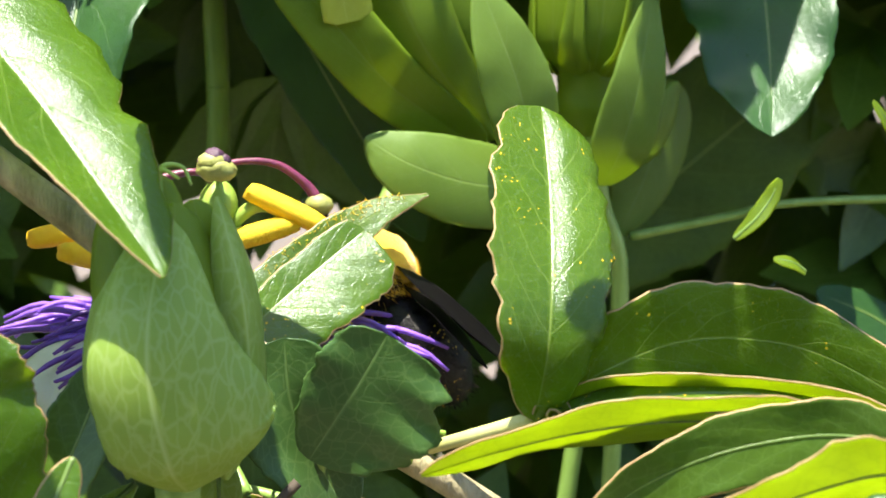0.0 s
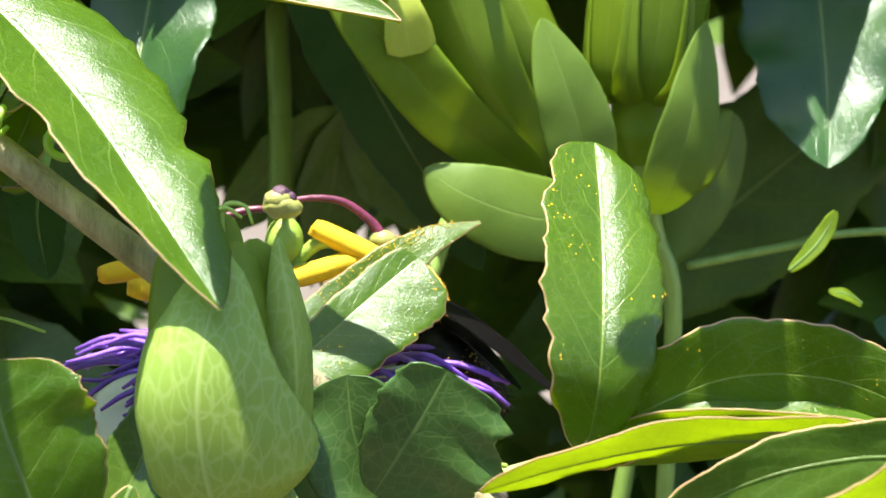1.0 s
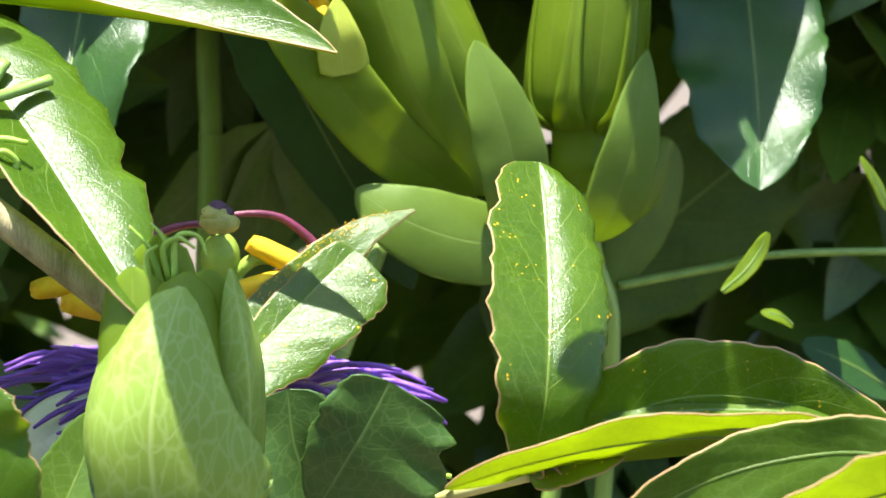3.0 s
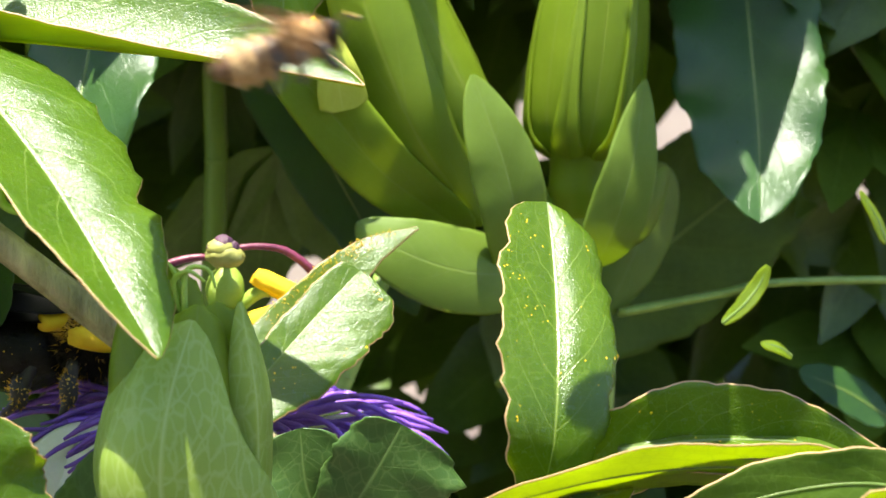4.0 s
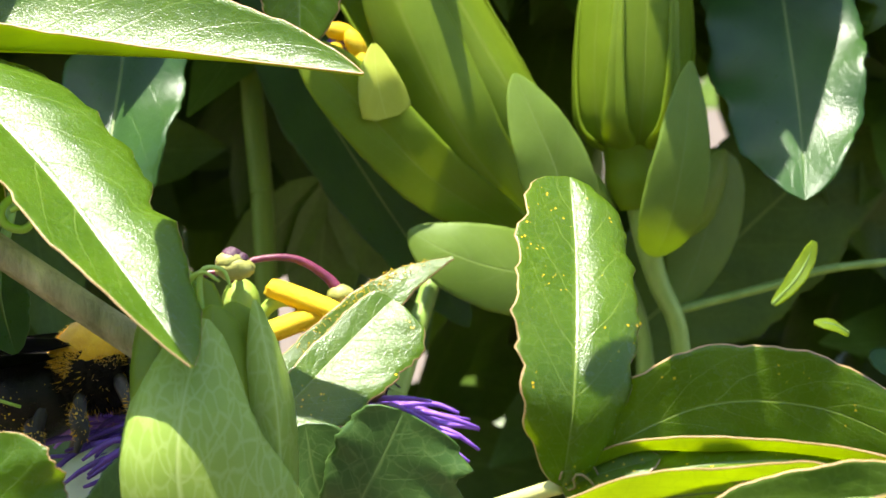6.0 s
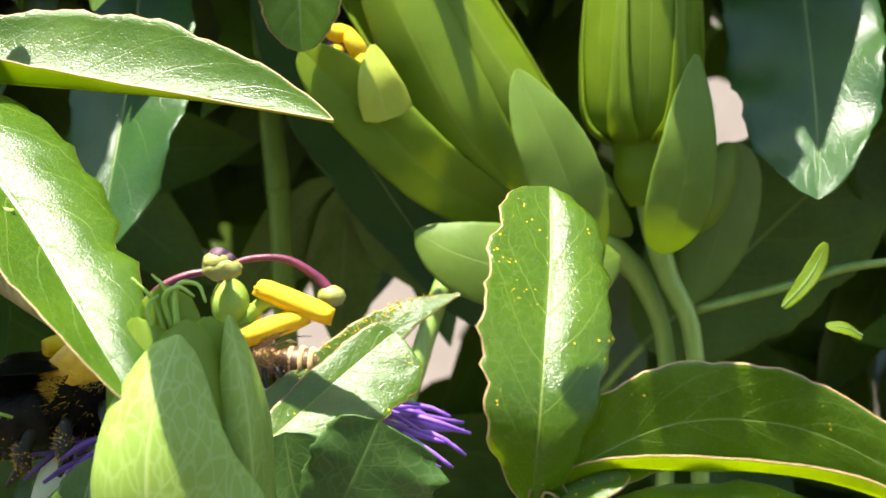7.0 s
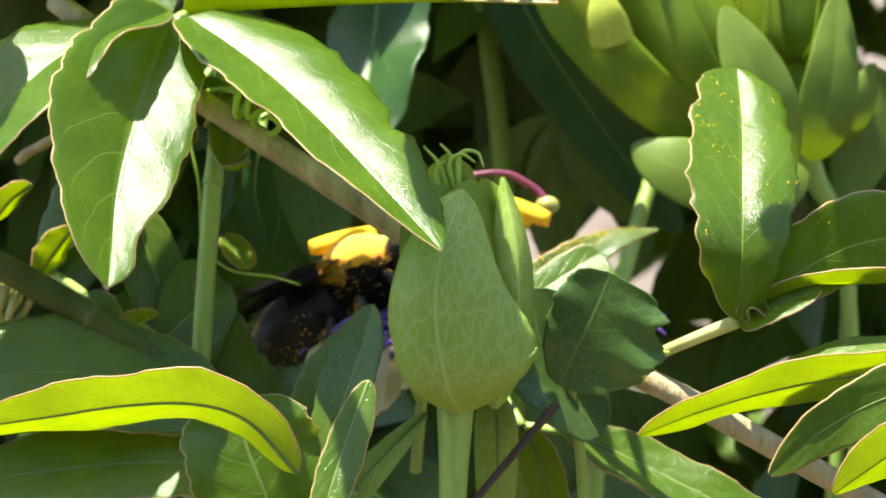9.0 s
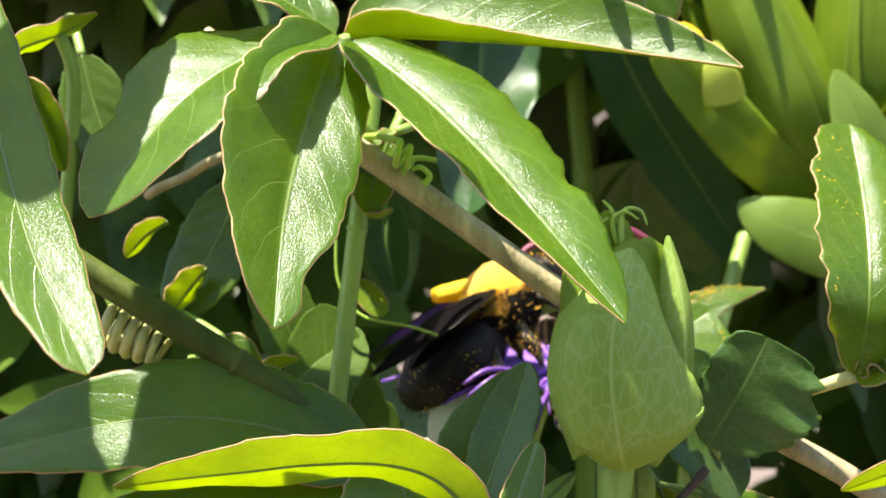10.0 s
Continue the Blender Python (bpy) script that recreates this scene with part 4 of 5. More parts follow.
# ---- single leaves round about ----
def leaf(points, up, half, mats, label, rows=None, name="vine_leaf", stalk=True, **shape):
    ob = thing(name, points[0], label, "leaf", "vine leaves")
    blade("leaf_lobe", ob, points, up, half, mats, **shape)
    tube("midrib", ob, points, (0.40, 0.30, 0.24, 0.10), RIB, n=shape.get("nv", 48), sides=6, label="paler raised midrib")
    step = np.array(points[0]) - np.array(points[1])
    end = np.array(points[0]) + step / np.linalg.norm(step) * 10 + np.array((0, 4, -3))
    if stalk:
        tube("petiole", ob, [points[0], tuple((np.array(points[0]) + end) / 2 + np.array((0, 1, 0))), tuple(end)], 0.7, STEM, n=8, sides=7)
    if rows:
        SWAYING.append((ob, rows))
    return ob


leaf([(24, 186, -29), (30.5, 184, -27.4), (38, 182.5, -26.4), (46, 181, -26.6), (58, 180, -30.5)], [(0, -0.5, 0.87)], (3.5, 3.5), DUSTED, "glossy dark green leaf with a finely toothed edge", SWAY_BACKLIT, stalk=False, a=0.5, b=0.6, fold=0.1, wave=0.05, saw=0.1, saws=12)
SWAY_LOW = [(0, 0, 0, 0), (5.2, 0, 0, 0), (6.5, 0, -2, 0), (7.3, -2, -10, 2), (8, -2, -14, 2), (10, -2, -16, 2)]
SWAY_SIDE = [(0, 0, 0, 0), (5.2, 0, 0, 0), (6.3, -0.5, 0.5, 0), (7.2, -3, 1, 0), (10, -3, 1, 0)]
SWAY_RISE = [(0, 0, -18, 0), (5.2, 0, -18, 0), (6.3, 0, -14, 0), (7.2, 0, 0, 0), (10, 0, 0, 0)]
leaf([(-35.5, 200, -47), (-36.5, 199.5, -38), (-35.5, 199.5, -30), (-31, 200, -20.5)], [(-0.2, -0.8, 0.5)], (5.6, 6.2), DARK, "dark triangular leaf swinging up before the flower", SWAY_RISE, a=0.4, b=0.75, fold=0.2)
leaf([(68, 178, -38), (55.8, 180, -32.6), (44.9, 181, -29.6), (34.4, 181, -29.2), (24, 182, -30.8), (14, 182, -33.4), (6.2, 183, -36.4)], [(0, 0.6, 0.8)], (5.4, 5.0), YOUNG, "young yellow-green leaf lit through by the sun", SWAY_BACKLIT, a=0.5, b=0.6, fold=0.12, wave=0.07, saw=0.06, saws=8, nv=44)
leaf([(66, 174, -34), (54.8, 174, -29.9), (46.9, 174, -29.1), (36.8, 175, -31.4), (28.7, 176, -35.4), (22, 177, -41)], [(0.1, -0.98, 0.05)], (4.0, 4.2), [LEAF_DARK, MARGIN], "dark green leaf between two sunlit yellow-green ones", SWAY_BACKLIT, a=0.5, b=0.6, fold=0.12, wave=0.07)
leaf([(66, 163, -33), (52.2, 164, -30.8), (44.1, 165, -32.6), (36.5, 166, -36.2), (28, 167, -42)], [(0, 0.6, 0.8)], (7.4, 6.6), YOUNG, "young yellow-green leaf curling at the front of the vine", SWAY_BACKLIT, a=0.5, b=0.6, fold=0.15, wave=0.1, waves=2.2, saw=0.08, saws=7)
leaf([(62, 155, -36), (50, 156, -34.6), (44.2, 157, -36.4), (36, 158, -42)], [(0, -0.5, 0.87)], (4.5, 4.5), FAR, "bluish glossy leaf under the curling yellow-green one", SWAY_BACKLIT, stalk=False, a=0.5, b=0.6, fold=0.1, wave=0.06)
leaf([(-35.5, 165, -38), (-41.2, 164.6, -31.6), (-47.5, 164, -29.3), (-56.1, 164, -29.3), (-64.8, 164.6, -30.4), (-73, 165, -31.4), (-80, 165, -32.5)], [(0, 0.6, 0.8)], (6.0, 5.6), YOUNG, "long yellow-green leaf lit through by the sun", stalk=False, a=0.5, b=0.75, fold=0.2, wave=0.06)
leaf([(-36, 192, -43), (-55, 193, -40), (-72, 193, -40.5), (-92, 193, -43)], [(0, -0.75, 0.65)], (7.5, 6), FRESH, "green leaf in the shade of its neighbour", a=0.5, b=0.6, fold=0.1, wave=0.05)
leaf([(-50, 196, -33), (-66, 194, -28), (-82, 193, -27.5), (-106, 193, -33)], [(0, -0.86, 0.5)], (8.8, 8.2), FRESH, "green leaf striped by shadows of stems", a=0.45, b=0.6, fold=0.08, wave=0.05)
leaf([(-35.2, 187, -42.8), (-39, 185, -31.5), (-42.4, 185, -22.9), (-43.9, 186, -16.4)], [(0, -0.8, 0.6)], (9.4, 8.4), FRESH, "broad green leaf with bands of shadow", SWAY_LOW, a=0.5, b=0.3, fold=0.1, wave=0.04)
leaf([(-33, 191, -42), (-30, 192.5, -33), (-27.5, 194, -26), (-26, 195, -20)], [(-0.3, -0.75, 0.6)], (4.4, 4.4), DARK, "narrow dark glossy leaf beside the bud", SWAY_SIDE, a=0.5, b=0.6, fold=0.25)
leaf([(-104, 182, 35), (-97, 171, 15), (-89.5, 161, -3.7), (-80.5, 150, -18)], [(0.5, -0.85, 0.2), (0.4, -0.85, 0.35), (0.35, -0.85, 0.42)], (5.6, 5.4), FRESH, "pale glossy green leaf close to the lens", a=0.45, b=0.4, fold=0.1)
leaf([(-32, 266, 50), (-33, 256, 30.7), (-34.2, 246, 15.7), (-35.6, 239, 1.8)], [(-0.13, -0.75, 0.65)], (8.2, 11), FAR, "bluish green leaf half in shade", a=0.45, b=0.6, fold=0.15, fold_b=0.40, cup=(0.3, 0.15), wave=0.10)
leaf([(-14, 262, 46.5), (-6, 261, 28), (4.6, 260.5, 10.7), (19, 260.5, -10.2)], [(-0.4, -0.9, 0.1)], (7, 8), FAR, "long dark blue-green leaf behind the calyx", a=0.45, b=0.6, fold=0.08)
leaf([(69, 272, 62), (68, 258, 38.7), (66.5, 246, 22), (64.2, 236, 9)], [(-0.13, -0.75, 0.65)], (12.5, 11), FAR, "blue-green hanging leaf with glossy sunlit patches", a=0.4, b=0.6, fold=0.14, fold_b=0.42, cup=(0.25, 0.15), wave=0.12, waves=3.4)
leaf([(48, 290, -16), (64, 290, -2), (80, 288, 13), (98, 286, 28)], [(0, -0.95, 0.2)], (15, 15), DARK, "large dark shaded leaf with sun flecks", a=0.5, b=0.6)
leaf([(-68, 210, -42), (-66, 211, -30), (-60, 212, -22), (-52, 213, -16)], [(0, -0.85, 0.5)], (9, 7), DARK, "dark shaded leaf behind the carpenter bee", a=0.5, b=0.5)
leaf([(-44, 215, -48), (-50, 213, -38), (-56, 212, -27), (-58, 213, -12)], [(0, -0.9, 0.4)], (8, 8), DARK, "dark matte leaf below the carpenter bee", a=0.5, b=0.5)


# ---- the bees ----
def fuzz(parent, centre, axes, count, length, mat, seed, keep=None, label=""):
    rng = random.Random(seed)
    verts, faces = [], []
    for _ in range(count):
        d = Vector((rng.gauss(0, 1), rng.gauss(0, 1), rng.gauss(0, 1))).normalized()
        if keep and not keep(d):
            continue
        p = Vector([centre[i] + axes[i] * d[i] * 0.96 for i in range(3)])
        e = d + Vector((rng.gauss(-0.25, 0.3), rng.gauss(0, 0.3), rng.gauss(0, 0.3)))
        s = d.orthogonal().normalized() * 0.075
        s.rotate(Matrix.Rotation(rng.uniform(0, 3.1), 3, d))
        k = len(verts)
        verts += [(p + s) / 1000, (p - s) / 1000, (p + e.normalized() * length * rng.uniform(0.6, 1.1)) / 1000]
        faces.append((k, k + 1, k + 2))
    me = bpy.data.meshes.new("fuzz")
    me.from_pydata([tuple(v) for v in verts], [], faces)
    me.materials.append(mat)
    ob = new("fuzz", me)
    ob.parent = parent
    return tagged(ob, label, kind="stuff")


def legs(bee, spots, reach, radius, mat, tufts=None):
    for x, s, sweep in spots:
        y = s * reach * 0.22
        leg = tube("leg", bee, [(x, y, -reach * 0.22), (x + sweep * 0.4, s * reach * 0.62, -reach * 0.42), (x + sweep * 0.8, s * reach * 0.72, -reach * 0.95), (x + sweep * 1.3, s * reach * 0.8, -reach * 1.25)], (radius, radius * 1.1, radius, radius * 0.45), mat, n=14, sides=7)
        if tufts:
            c = (x + sweep * 0.75, s * reach * 0.71, -reach * 0.82)
            ball("leg_brush", leg, c, (1.2, 1.1, 2.4), mat, lumps=0.05, seed=int(x * 3) % 50 + 60, label="bristly leg caked with pollen")
            fuzz(leg, c, (1.2, 1.1, 2.4), 150, 0.8, tufts, int(x * 5) % 40, None, "pollen-dusted leg bristles")


def wing(bee, root, tip, side, half, mat, name="wing", face=(0, 0.2, 1)):
    mid = tuple((root[i] * 0.55 + tip[i] * 0.45) + (0, side * 0.5, 0.6)[i] for i in range(3))
    blade(name, bee, [root, mid, tip], (face[0], face[1] * side, face[2]), half, [mat, mat], 0.7, 0.75, nv=18, nu=4, thick=0.07, wave=0.03)


def make_carpenter_bee():
    bee = thing("carpenter_bee", (0, 0, 0), "large shiny black carpenter bee dusted with yellow pollen", "bee")
    ball("abdomen", bee, (-11.4, 0, -1.4), (10.0, 7.2, 6.0), BEE_BLACK, taper=-0.12, squeeze=0.025, rings=28, sides=26)
    ball("thorax", bee, (0, 0, 0), (6.2, 6.4, 5.9), FUZZ_BLACK, rings=14)
    ball("thorax_patch", bee, (0.5, 0, 1.4), (5.9, 6.1, 5.2), FUZZ_YELLOW, lumps=0.02, seed=3, label="yellow pile on the back of the thorax")
    ball("head", bee, (7.6, 0, -1.2), (3.1, 4.8, 4.0), BEE_BLACK)
    fuzz(bee, (0, 0, 0), (6.2, 6.4, 5.9), 15000, 1.0, FUZZ_YELLOW, 1, lambda d: d.z > 0.10 + 0.2 * math.sin(7 * d.x), "dense yellow hair full of pollen")
    fuzz(bee, (0, 0, 0), (6.2, 6.4, 5.9), 6000, 1.0, FUZZ_BLACK, 2, lambda d: d.z < -0.02 + 0.2 * math.sin(6 * d.y), "short black hair")
    fuzz(bee, (0, 0, 0), (6.2, 6.4, 5.9), 500, 1.5, FUZZ_YELLOW, 8, lambda d: d.z < 0.3, "stray pollen on the flank")
    fuzz(bee, (-11.5, 0, -1.4), (10.2, 7.4, 6.2), 900, 1.3, FUZZ_BLACK, 3, lambda d: abs(d.y) > 0.6 or d.x < -0.7, "black fringe of hair")
    fuzz(bee, (-11.4, 0, -1.4), (10.0, 7.2, 6.0), 260, 0.5, FUZZ_YELLOW, 9, lambda d: d.z < 0.1, "pollen grains caught under the abdomen")
    fuzz(bee, (7.6, 0, -1.2), (3.1, 4.8, 4.0), 600, 1.0, FUZZ_YELLOW, 4, lambda d: d.z > 0.1, "pollen on the face")
    for s in (1, -1):
        ball("eye", bee, (8.1, 3.7 * s, -0.7), (2.0, 1.3, 2.9), BEE_BLACK)
        wing(bee, (0.5, 5.0 * s, 3.4), (-23, 8.6 * s, 6.6), s, 3.1, WING_DARK, face=(0.05, 0.36, 0.93))
        wing(bee, (-2.5, 4.8 * s, 2.4), (-18, 9.0 * s, 3.4), s, 2.4, WING_DARK, face=(0.05, 0.36, 0.93))
        tube("antenna", bee, [(10, 1.5 * s, 0.5), (12.2, 2.6 * s, 1.0), (14, 3.8 * s, -1.6)], 0.26, BEE_LEG, n=8, sides=5)
    legs(bee, [(x, s, w) for s in (1, -1) for x, w in ((3.6, 4.2), (0, -1.8), (-4.2, -5.0))], 8.0, 0.85, BEE_LEG, FUZZ_YELLOW)
    return bee


def make_honey_bee():
    bee = thing("honey_bee", (0, 0, 0), "small brown and tan striped honey bee with clear wings", "bee")
    ball("abdomen", bee, (-5.0, 0, -0.5), (4.0, 2.2, 2.1), BEE_BROWN, taper=-0.2, rings=20)
    for k, x in enumerate((-2.4, -3.9, -5.3, -6.6)):
        r = math.sqrt(max(0, 1 - ((x + 5) / 4.0) ** 2)) * 2.25
        tube("abdomen_band", bee, [(x + 0.32, 0, -0.5), (x, 0, -0.5), (x - 0.32, 0, -0.5)], (r * 0.99, r * 1.05, r * 0.97), BEE_TAN, n=5, sides=20, label="tan abdominal stripe")
    ball("thorax", bee, (0, 0, 0), (2.3, 2.2, 2.1), FUZZ_TAN)
    ball("head", bee, (2.9, 0, -0.5), (1.1, 1.8, 1.6), BEE_BROWN)
    fuzz(bee, (0, 0, 0), (2.3, 2.2, 2.1), 1300, 0.8, FUZZ_TAN, 6, None, "tan hair")
    fuzz(bee, (-3.6, 0, -0.5), (2.6, 2.2, 2.1), 350, 0.6, FUZZ_TAN, 7, None, "thin tan hair")
    for s in (1, -1):
        ball("eye", bee, (3.1, 1.35 * s, -0.3), (0.8, 0.55, 1.2), BEE_BLACK)
        wing(bee, (0, 1.4 * s, 1.6), (-5.5, 7.0 * s, 4.5), s, 1.5, WING_CLEAR)
        wing(bee, (-1, 1.4 * s, 1.4), (-5.5, 4.6 * s, 2.6), s, 1.1, WING_CLEAR)
        tube("antenna", bee, [(3.8, 0.5 * s, 0.3), (5, 0.9 * s, 0.7), (6, 1.3 * s, 0.0)], 0.14, BEE_LEG, n=8, sides=5)
    legs(bee, [(x, s, w) for s in (1, -1) for x, w in ((1.2, 1.2), (-0.2, -0.8), (-1.6, -2.0))], 3.2, 0.32, BEE_LEG)
    return bee


carpenter_bee = make_carpenter_bee()
honey_bee = make_honey_bee()
CARPENTER = [(0, 8, 234, -13.6, 0, -46, 180), (0.5, 5.2, 234, -14.2, 0, -46, 180), (1, 4.2, 234, -13.6, 0, -42, 182), (1.5, 2.4, 234.5, -13.2, 0, -36, 184), (2, 0.6, 235, -14.4, 0, -30, 186), (2.7, -8, 234, -16, 0, -20, 215),
             (3.3, -24, 234, -15, 0, -10, 280), (3.8, -31, 228, -12.5, 0, -8, 335), (4.1, -29, 227, -11.5, 0, -8, 342), (4.5, -27.5, 226, -10.8, 0, -10, 335), (5.0, -29.5, 224, -9.8, 0, -16, 325), (5.2, -30, 224, -10.2, 0, -16, 342), (6.3, -34, 223, -13.5, 0, -14, 336), (7, -34, 222, -14.5, 0, -12, 334),
             (7.5, -33, 222, -15, 0, -12, 334), (8, -33, 222, -13.6, 0, -18, 337), (9, -33.4, 222, -15.5, 0, -30, 350), (9.5, -32, 222, -13, 0, -36, 361), (10, -31, 222, -12, 0, -42, 370)]
HONEY = [(0, -90, 240, 70, 0, 0, 0), (3.5, -70, 235, 60, 0, 0, 0), (3.8, -50, 200, 45, 0, -5, 0), (4.0, -11.6, 164, 25.2, 0, -24, 0), (4.1, 24, 175, 22, 0, -15, 20), (4.25, 34, 162, 22.5, 0, -10, 100), (4.4, 29.5, 160, 21.5, 0, -10, 175),
         (4.5, 22.2, 160, 18.7, 0, -4, 185), (4.6, 9.3, 161, 11, 0, 8, 190), (4.7, 5.5, 180, 10.4, 0, 5, 185), (4.8, -7, 218, 7, 0, 10, 180), (4.9, -22, 224, -3, 0, 20, 200), (5.0, -24, 226, -12, 0, 0, 230), (5.2, -22, 228, -14, 0, 0, 270),
         (5.8, -4, 232, -16, 0, 0, 300), (6.3, 7, 226, -18.5, 0, 0, 350), (6.5, 12, 225, -24.5, 0, 60, 350), (6.8, 13, 225, -26, 0, 50, 330), (6.87, 6, 225.5, -20, 0, 30, 265), (6.94, -4, 226, -14, 0, 10, 205), (7.0, -12, 226, -11.2, 0, 0, 170), (7.25, -12, 226, -12.5, 0, 0, 250), (7.5, -11, 225.5, -13.2, 0, -5, 325), (8, -17, 229, -15, 0, 0, 350), (10, -18, 230, -16, 0, 0, 350)]


# ---- the mass of the vine behind ----
def foliage(name, count, box, seed, label, holes=(), low=24, high=46, mat=DARK):
    rng = random.Random(seed)
    verts, faces, uvs = [], [], []
    prof = [(0.0, 0.05), (0.18, 0.7), (0.45, 1.0), (0.75, 0.62), (1.0, 0.03)]
    made = 0
    while made < count:
        c = Vector([rng.uniform(*b) for b in box])
        if any(abs(c.x - h[4] - (h[0] - h[4]) * c.y / 300) < h[2] * c.y / 300 + 9 and -6 < c.z - h[5] - (h[1] - h[5]) * c.y / 300 + h[3] * c.y / 300 < 2 * h[3] * c.y / 300 + 22 for h in holes):
            continue
        made += 1
        length = rng.uniform(low, high)
        wide = length * rng.uniform(0.17, 0.26)
        turn = Euler((rng.uniform(-0.9, 0.5), rng.uniform(-0.9, 0.9), rng.uniform(-0.9, 0.9))).to_matrix()
        droop, foldy = rng.uniform(0.05, 0.35), rng.uniform(0.05, 0.35)
        for lobe in (-0.75, 0.0, 0.75) if rng.random() < 0.6 else (0.0,):
            spin = Matrix.Rotation(lobe, 3, "Y")
            k = len(verts)
            for v, w in prof:
                for u in (-1, 0, 1):
                    p = Vector((u * w * wide, -droop * v * v * length - abs(u) * w * wide * foldy, -v * length))
                    verts.append(mm(*(c + turn @ (spin @ p))))
                    uvs.append(((u + 1) / 2, v))
            for i in range(len(prof) - 1):
                for j in range(2):
                    q = k + i * 3 + j
                    faces.append((q, q + 1, q + 4, q + 3))
    ob = mesh_ob(name, verts, faces, mat, None, uvs=uvs)
    return tagged(ob, label, "foliage", kind="stuff")


GAPS = ((33, -32, 10, 6, -44, 20), (-9.5, -15, 7, 5, 0, 0), (31.6, 34, 1.8, 3.4, 0, 0), (63, 22, 6, 8, 2, -1), (59, 18, 6, 9, -6, -12), (10, -18, 5, 5, -6, -12), (-34, 30, 4, 5, -6, -12), (-34, -26, 6, 6, -28, 9), (73, 20, 5, 5, -28, 9))
foliage("vine_foliage", 1500, ((-200, 220), (284, 430), (-150, 230)), 11, "dense shaded dark green vine leaves", GAPS)
foliage("vine_foliage", 500, ((-420, 420), (420, 700), (-500, 400)), 12, "deep shaded vine leaves further back", GAPS, 40, 70)
foliage("vine_foliage", 420, ((-260, 260), (195, 420), (-420, -75)), 13, "vine leaves hanging below the flowers", (), 30, 55)
# Two canopies added, mostly out of view, to keep sun off the background.
foliage("vine_foliage", 650, ((-220, 250), (264, 340), (68, 125)), 15, "vine leaves added above the view to shade the hollow behind the flowers", GAPS, 30, 45)
foliage("vine_foliage", 500, ((-260, 280), (282, 520), (66, 330)), 14, "further vine leaves added overhead to keep the hollow behind dark", GAPS, 35, 60)

# Added behind the camera, never in view: cuts the sky's reflection in the leaves.
foliage("unseen_hedge", 900, ((-1700, 1700), (-1500, -900), (-800, 700)), 16, "unseen dark green hedge added behind the camera to block low sky", (), 110, 190)


# ---- curled tendrils, small leaves and stand-ins for sun flecks ----
def coil(start, along, turns, rad, thick, label, lead, n=70, mat=TENDRIL):
    ob = thing("tendril", start, label, "tendril", "tendrils")
    d = np.array(along, float)
    u = unit(np.cross(d, (0.2, 1.0, 0.1)))
    w = unit(np.cross(d, u))
    pts = [tuple(np.array(start) + d * k + (u * math.cos(2 * math.pi * turns * k) + w * math.sin(2 * math.pi * turns * k)) * rad * (1 - 0.25 * k)) for k in np.linspace(0, 1, n)]
    tube("coil", ob, pts, (thick, thick, thick * 0.6), mat, n=n, sides=7)
    tube("lead", ob, [pts[0], tuple(np.array(pts[0]) + np.array(lead) * 0.5 + np.array((0, 0.6, 0.4))), tuple(np.array(pts[0]) + np.array(lead))], (thick, thick), TENDRIL, n=10, sides=7)


coil((-87.4, 200, -14.8), (8, 0, -4.2), 5, 2.7, 0.78, "tightly coiled pale yellow-green tendril", (-4, 1, 6), mat=STEM_PALE)
coil((-47.5, 197, 9.5), (2.5, 0, -1.0), 1.7, 1.7, 0.5, "curled pale green tendril at the leaf joint", (-6, 8, 1))
leaf([(-54.5, 207, 14), (-52, 206, 10), (-48.5, 205, 6.5)], [(0, -0.8, 0.6)], (3.6, 3.2), DARK, "small dark young leaf at the stem joint", a=0.5, b=0.6, fold=0.3)
leaf([(-55.5, 205, 12), (-57, 204, 8), (-55, 203.5, 4.5)], [(0, -0.8, 0.6)], (2.4, 2.4), FRESH, "small green young leaf at the stem joint", a=0.5, b=0.6, fold=0.3)
leaf([(-70, 212, -22), (-66, 210, -24), (-62, 209, -28)], [(0, -0.6, 0.8)], (3, 3), YOUNG, "small bright green leaf on the upright stem", a=0.5, b=0.5, fold=0.3)
leaf([(-78, 208, 38), (-86, 207, 36), (-98, 206, 31)], [(0, -0.5, 0.86)], (4.5, 4.5), YOUNG, "small bright green leaf above the lobed leaf", a=0.5, b=0.6, fold=0.4)
leaf([(-94, 214, 24), (-91, 213, 14), (-86, 212, 4)], [(0, -0.7, 0.7)], (5, 5), DARK, "dark green leaf behind the lobed leaf", a=0.5, b=0.6, fold=0.2)
leaf([(-70, 214, 6), (-74, 213, -4), (-80, 212, -14)], [(0, -0.8, 0.6)], (6, 6), DARK, "shaded leaf between the stems", a=0.5, b=0.5)
leaf([(-22.0, 200.5, 46), (-21.4, 195, 47), (-20.6, 189, 46)], [(0.1, 0, 1)], (1.5, 1.4), FRESH, "narrow leaf overhead that shades the ones below", a=0.4, b=0.5, stalk=False)
leaf([(-16.4, 200, 46), (-15.8, 195, 47), (-15, 188, 46)], [(0.1, 0, 1)], (1.0, 1.0), FRESH, "narrow leaf overhead that shades the ones below", a=0.4, b=0.5, stalk=False)
leaf([(-12.4, 199.5, 47), (-11.8, 194, 48), (-11.2, 187, 47)], [(0.1, 0, 1)], (0.8, 0.8), FRESH, "narrow leaf overhead that shades the ones below", a=0.4, b=0.5, stalk=False)
leaf([(19, 178, 62), (13.5, 174, 60), (8.5, 172.5, 57)], [(0.1, -0.1, 1)], (1.7, 1.7), FRESH, "small leaf overhead that shades the upright lobe", a=0.4, b=0.5)
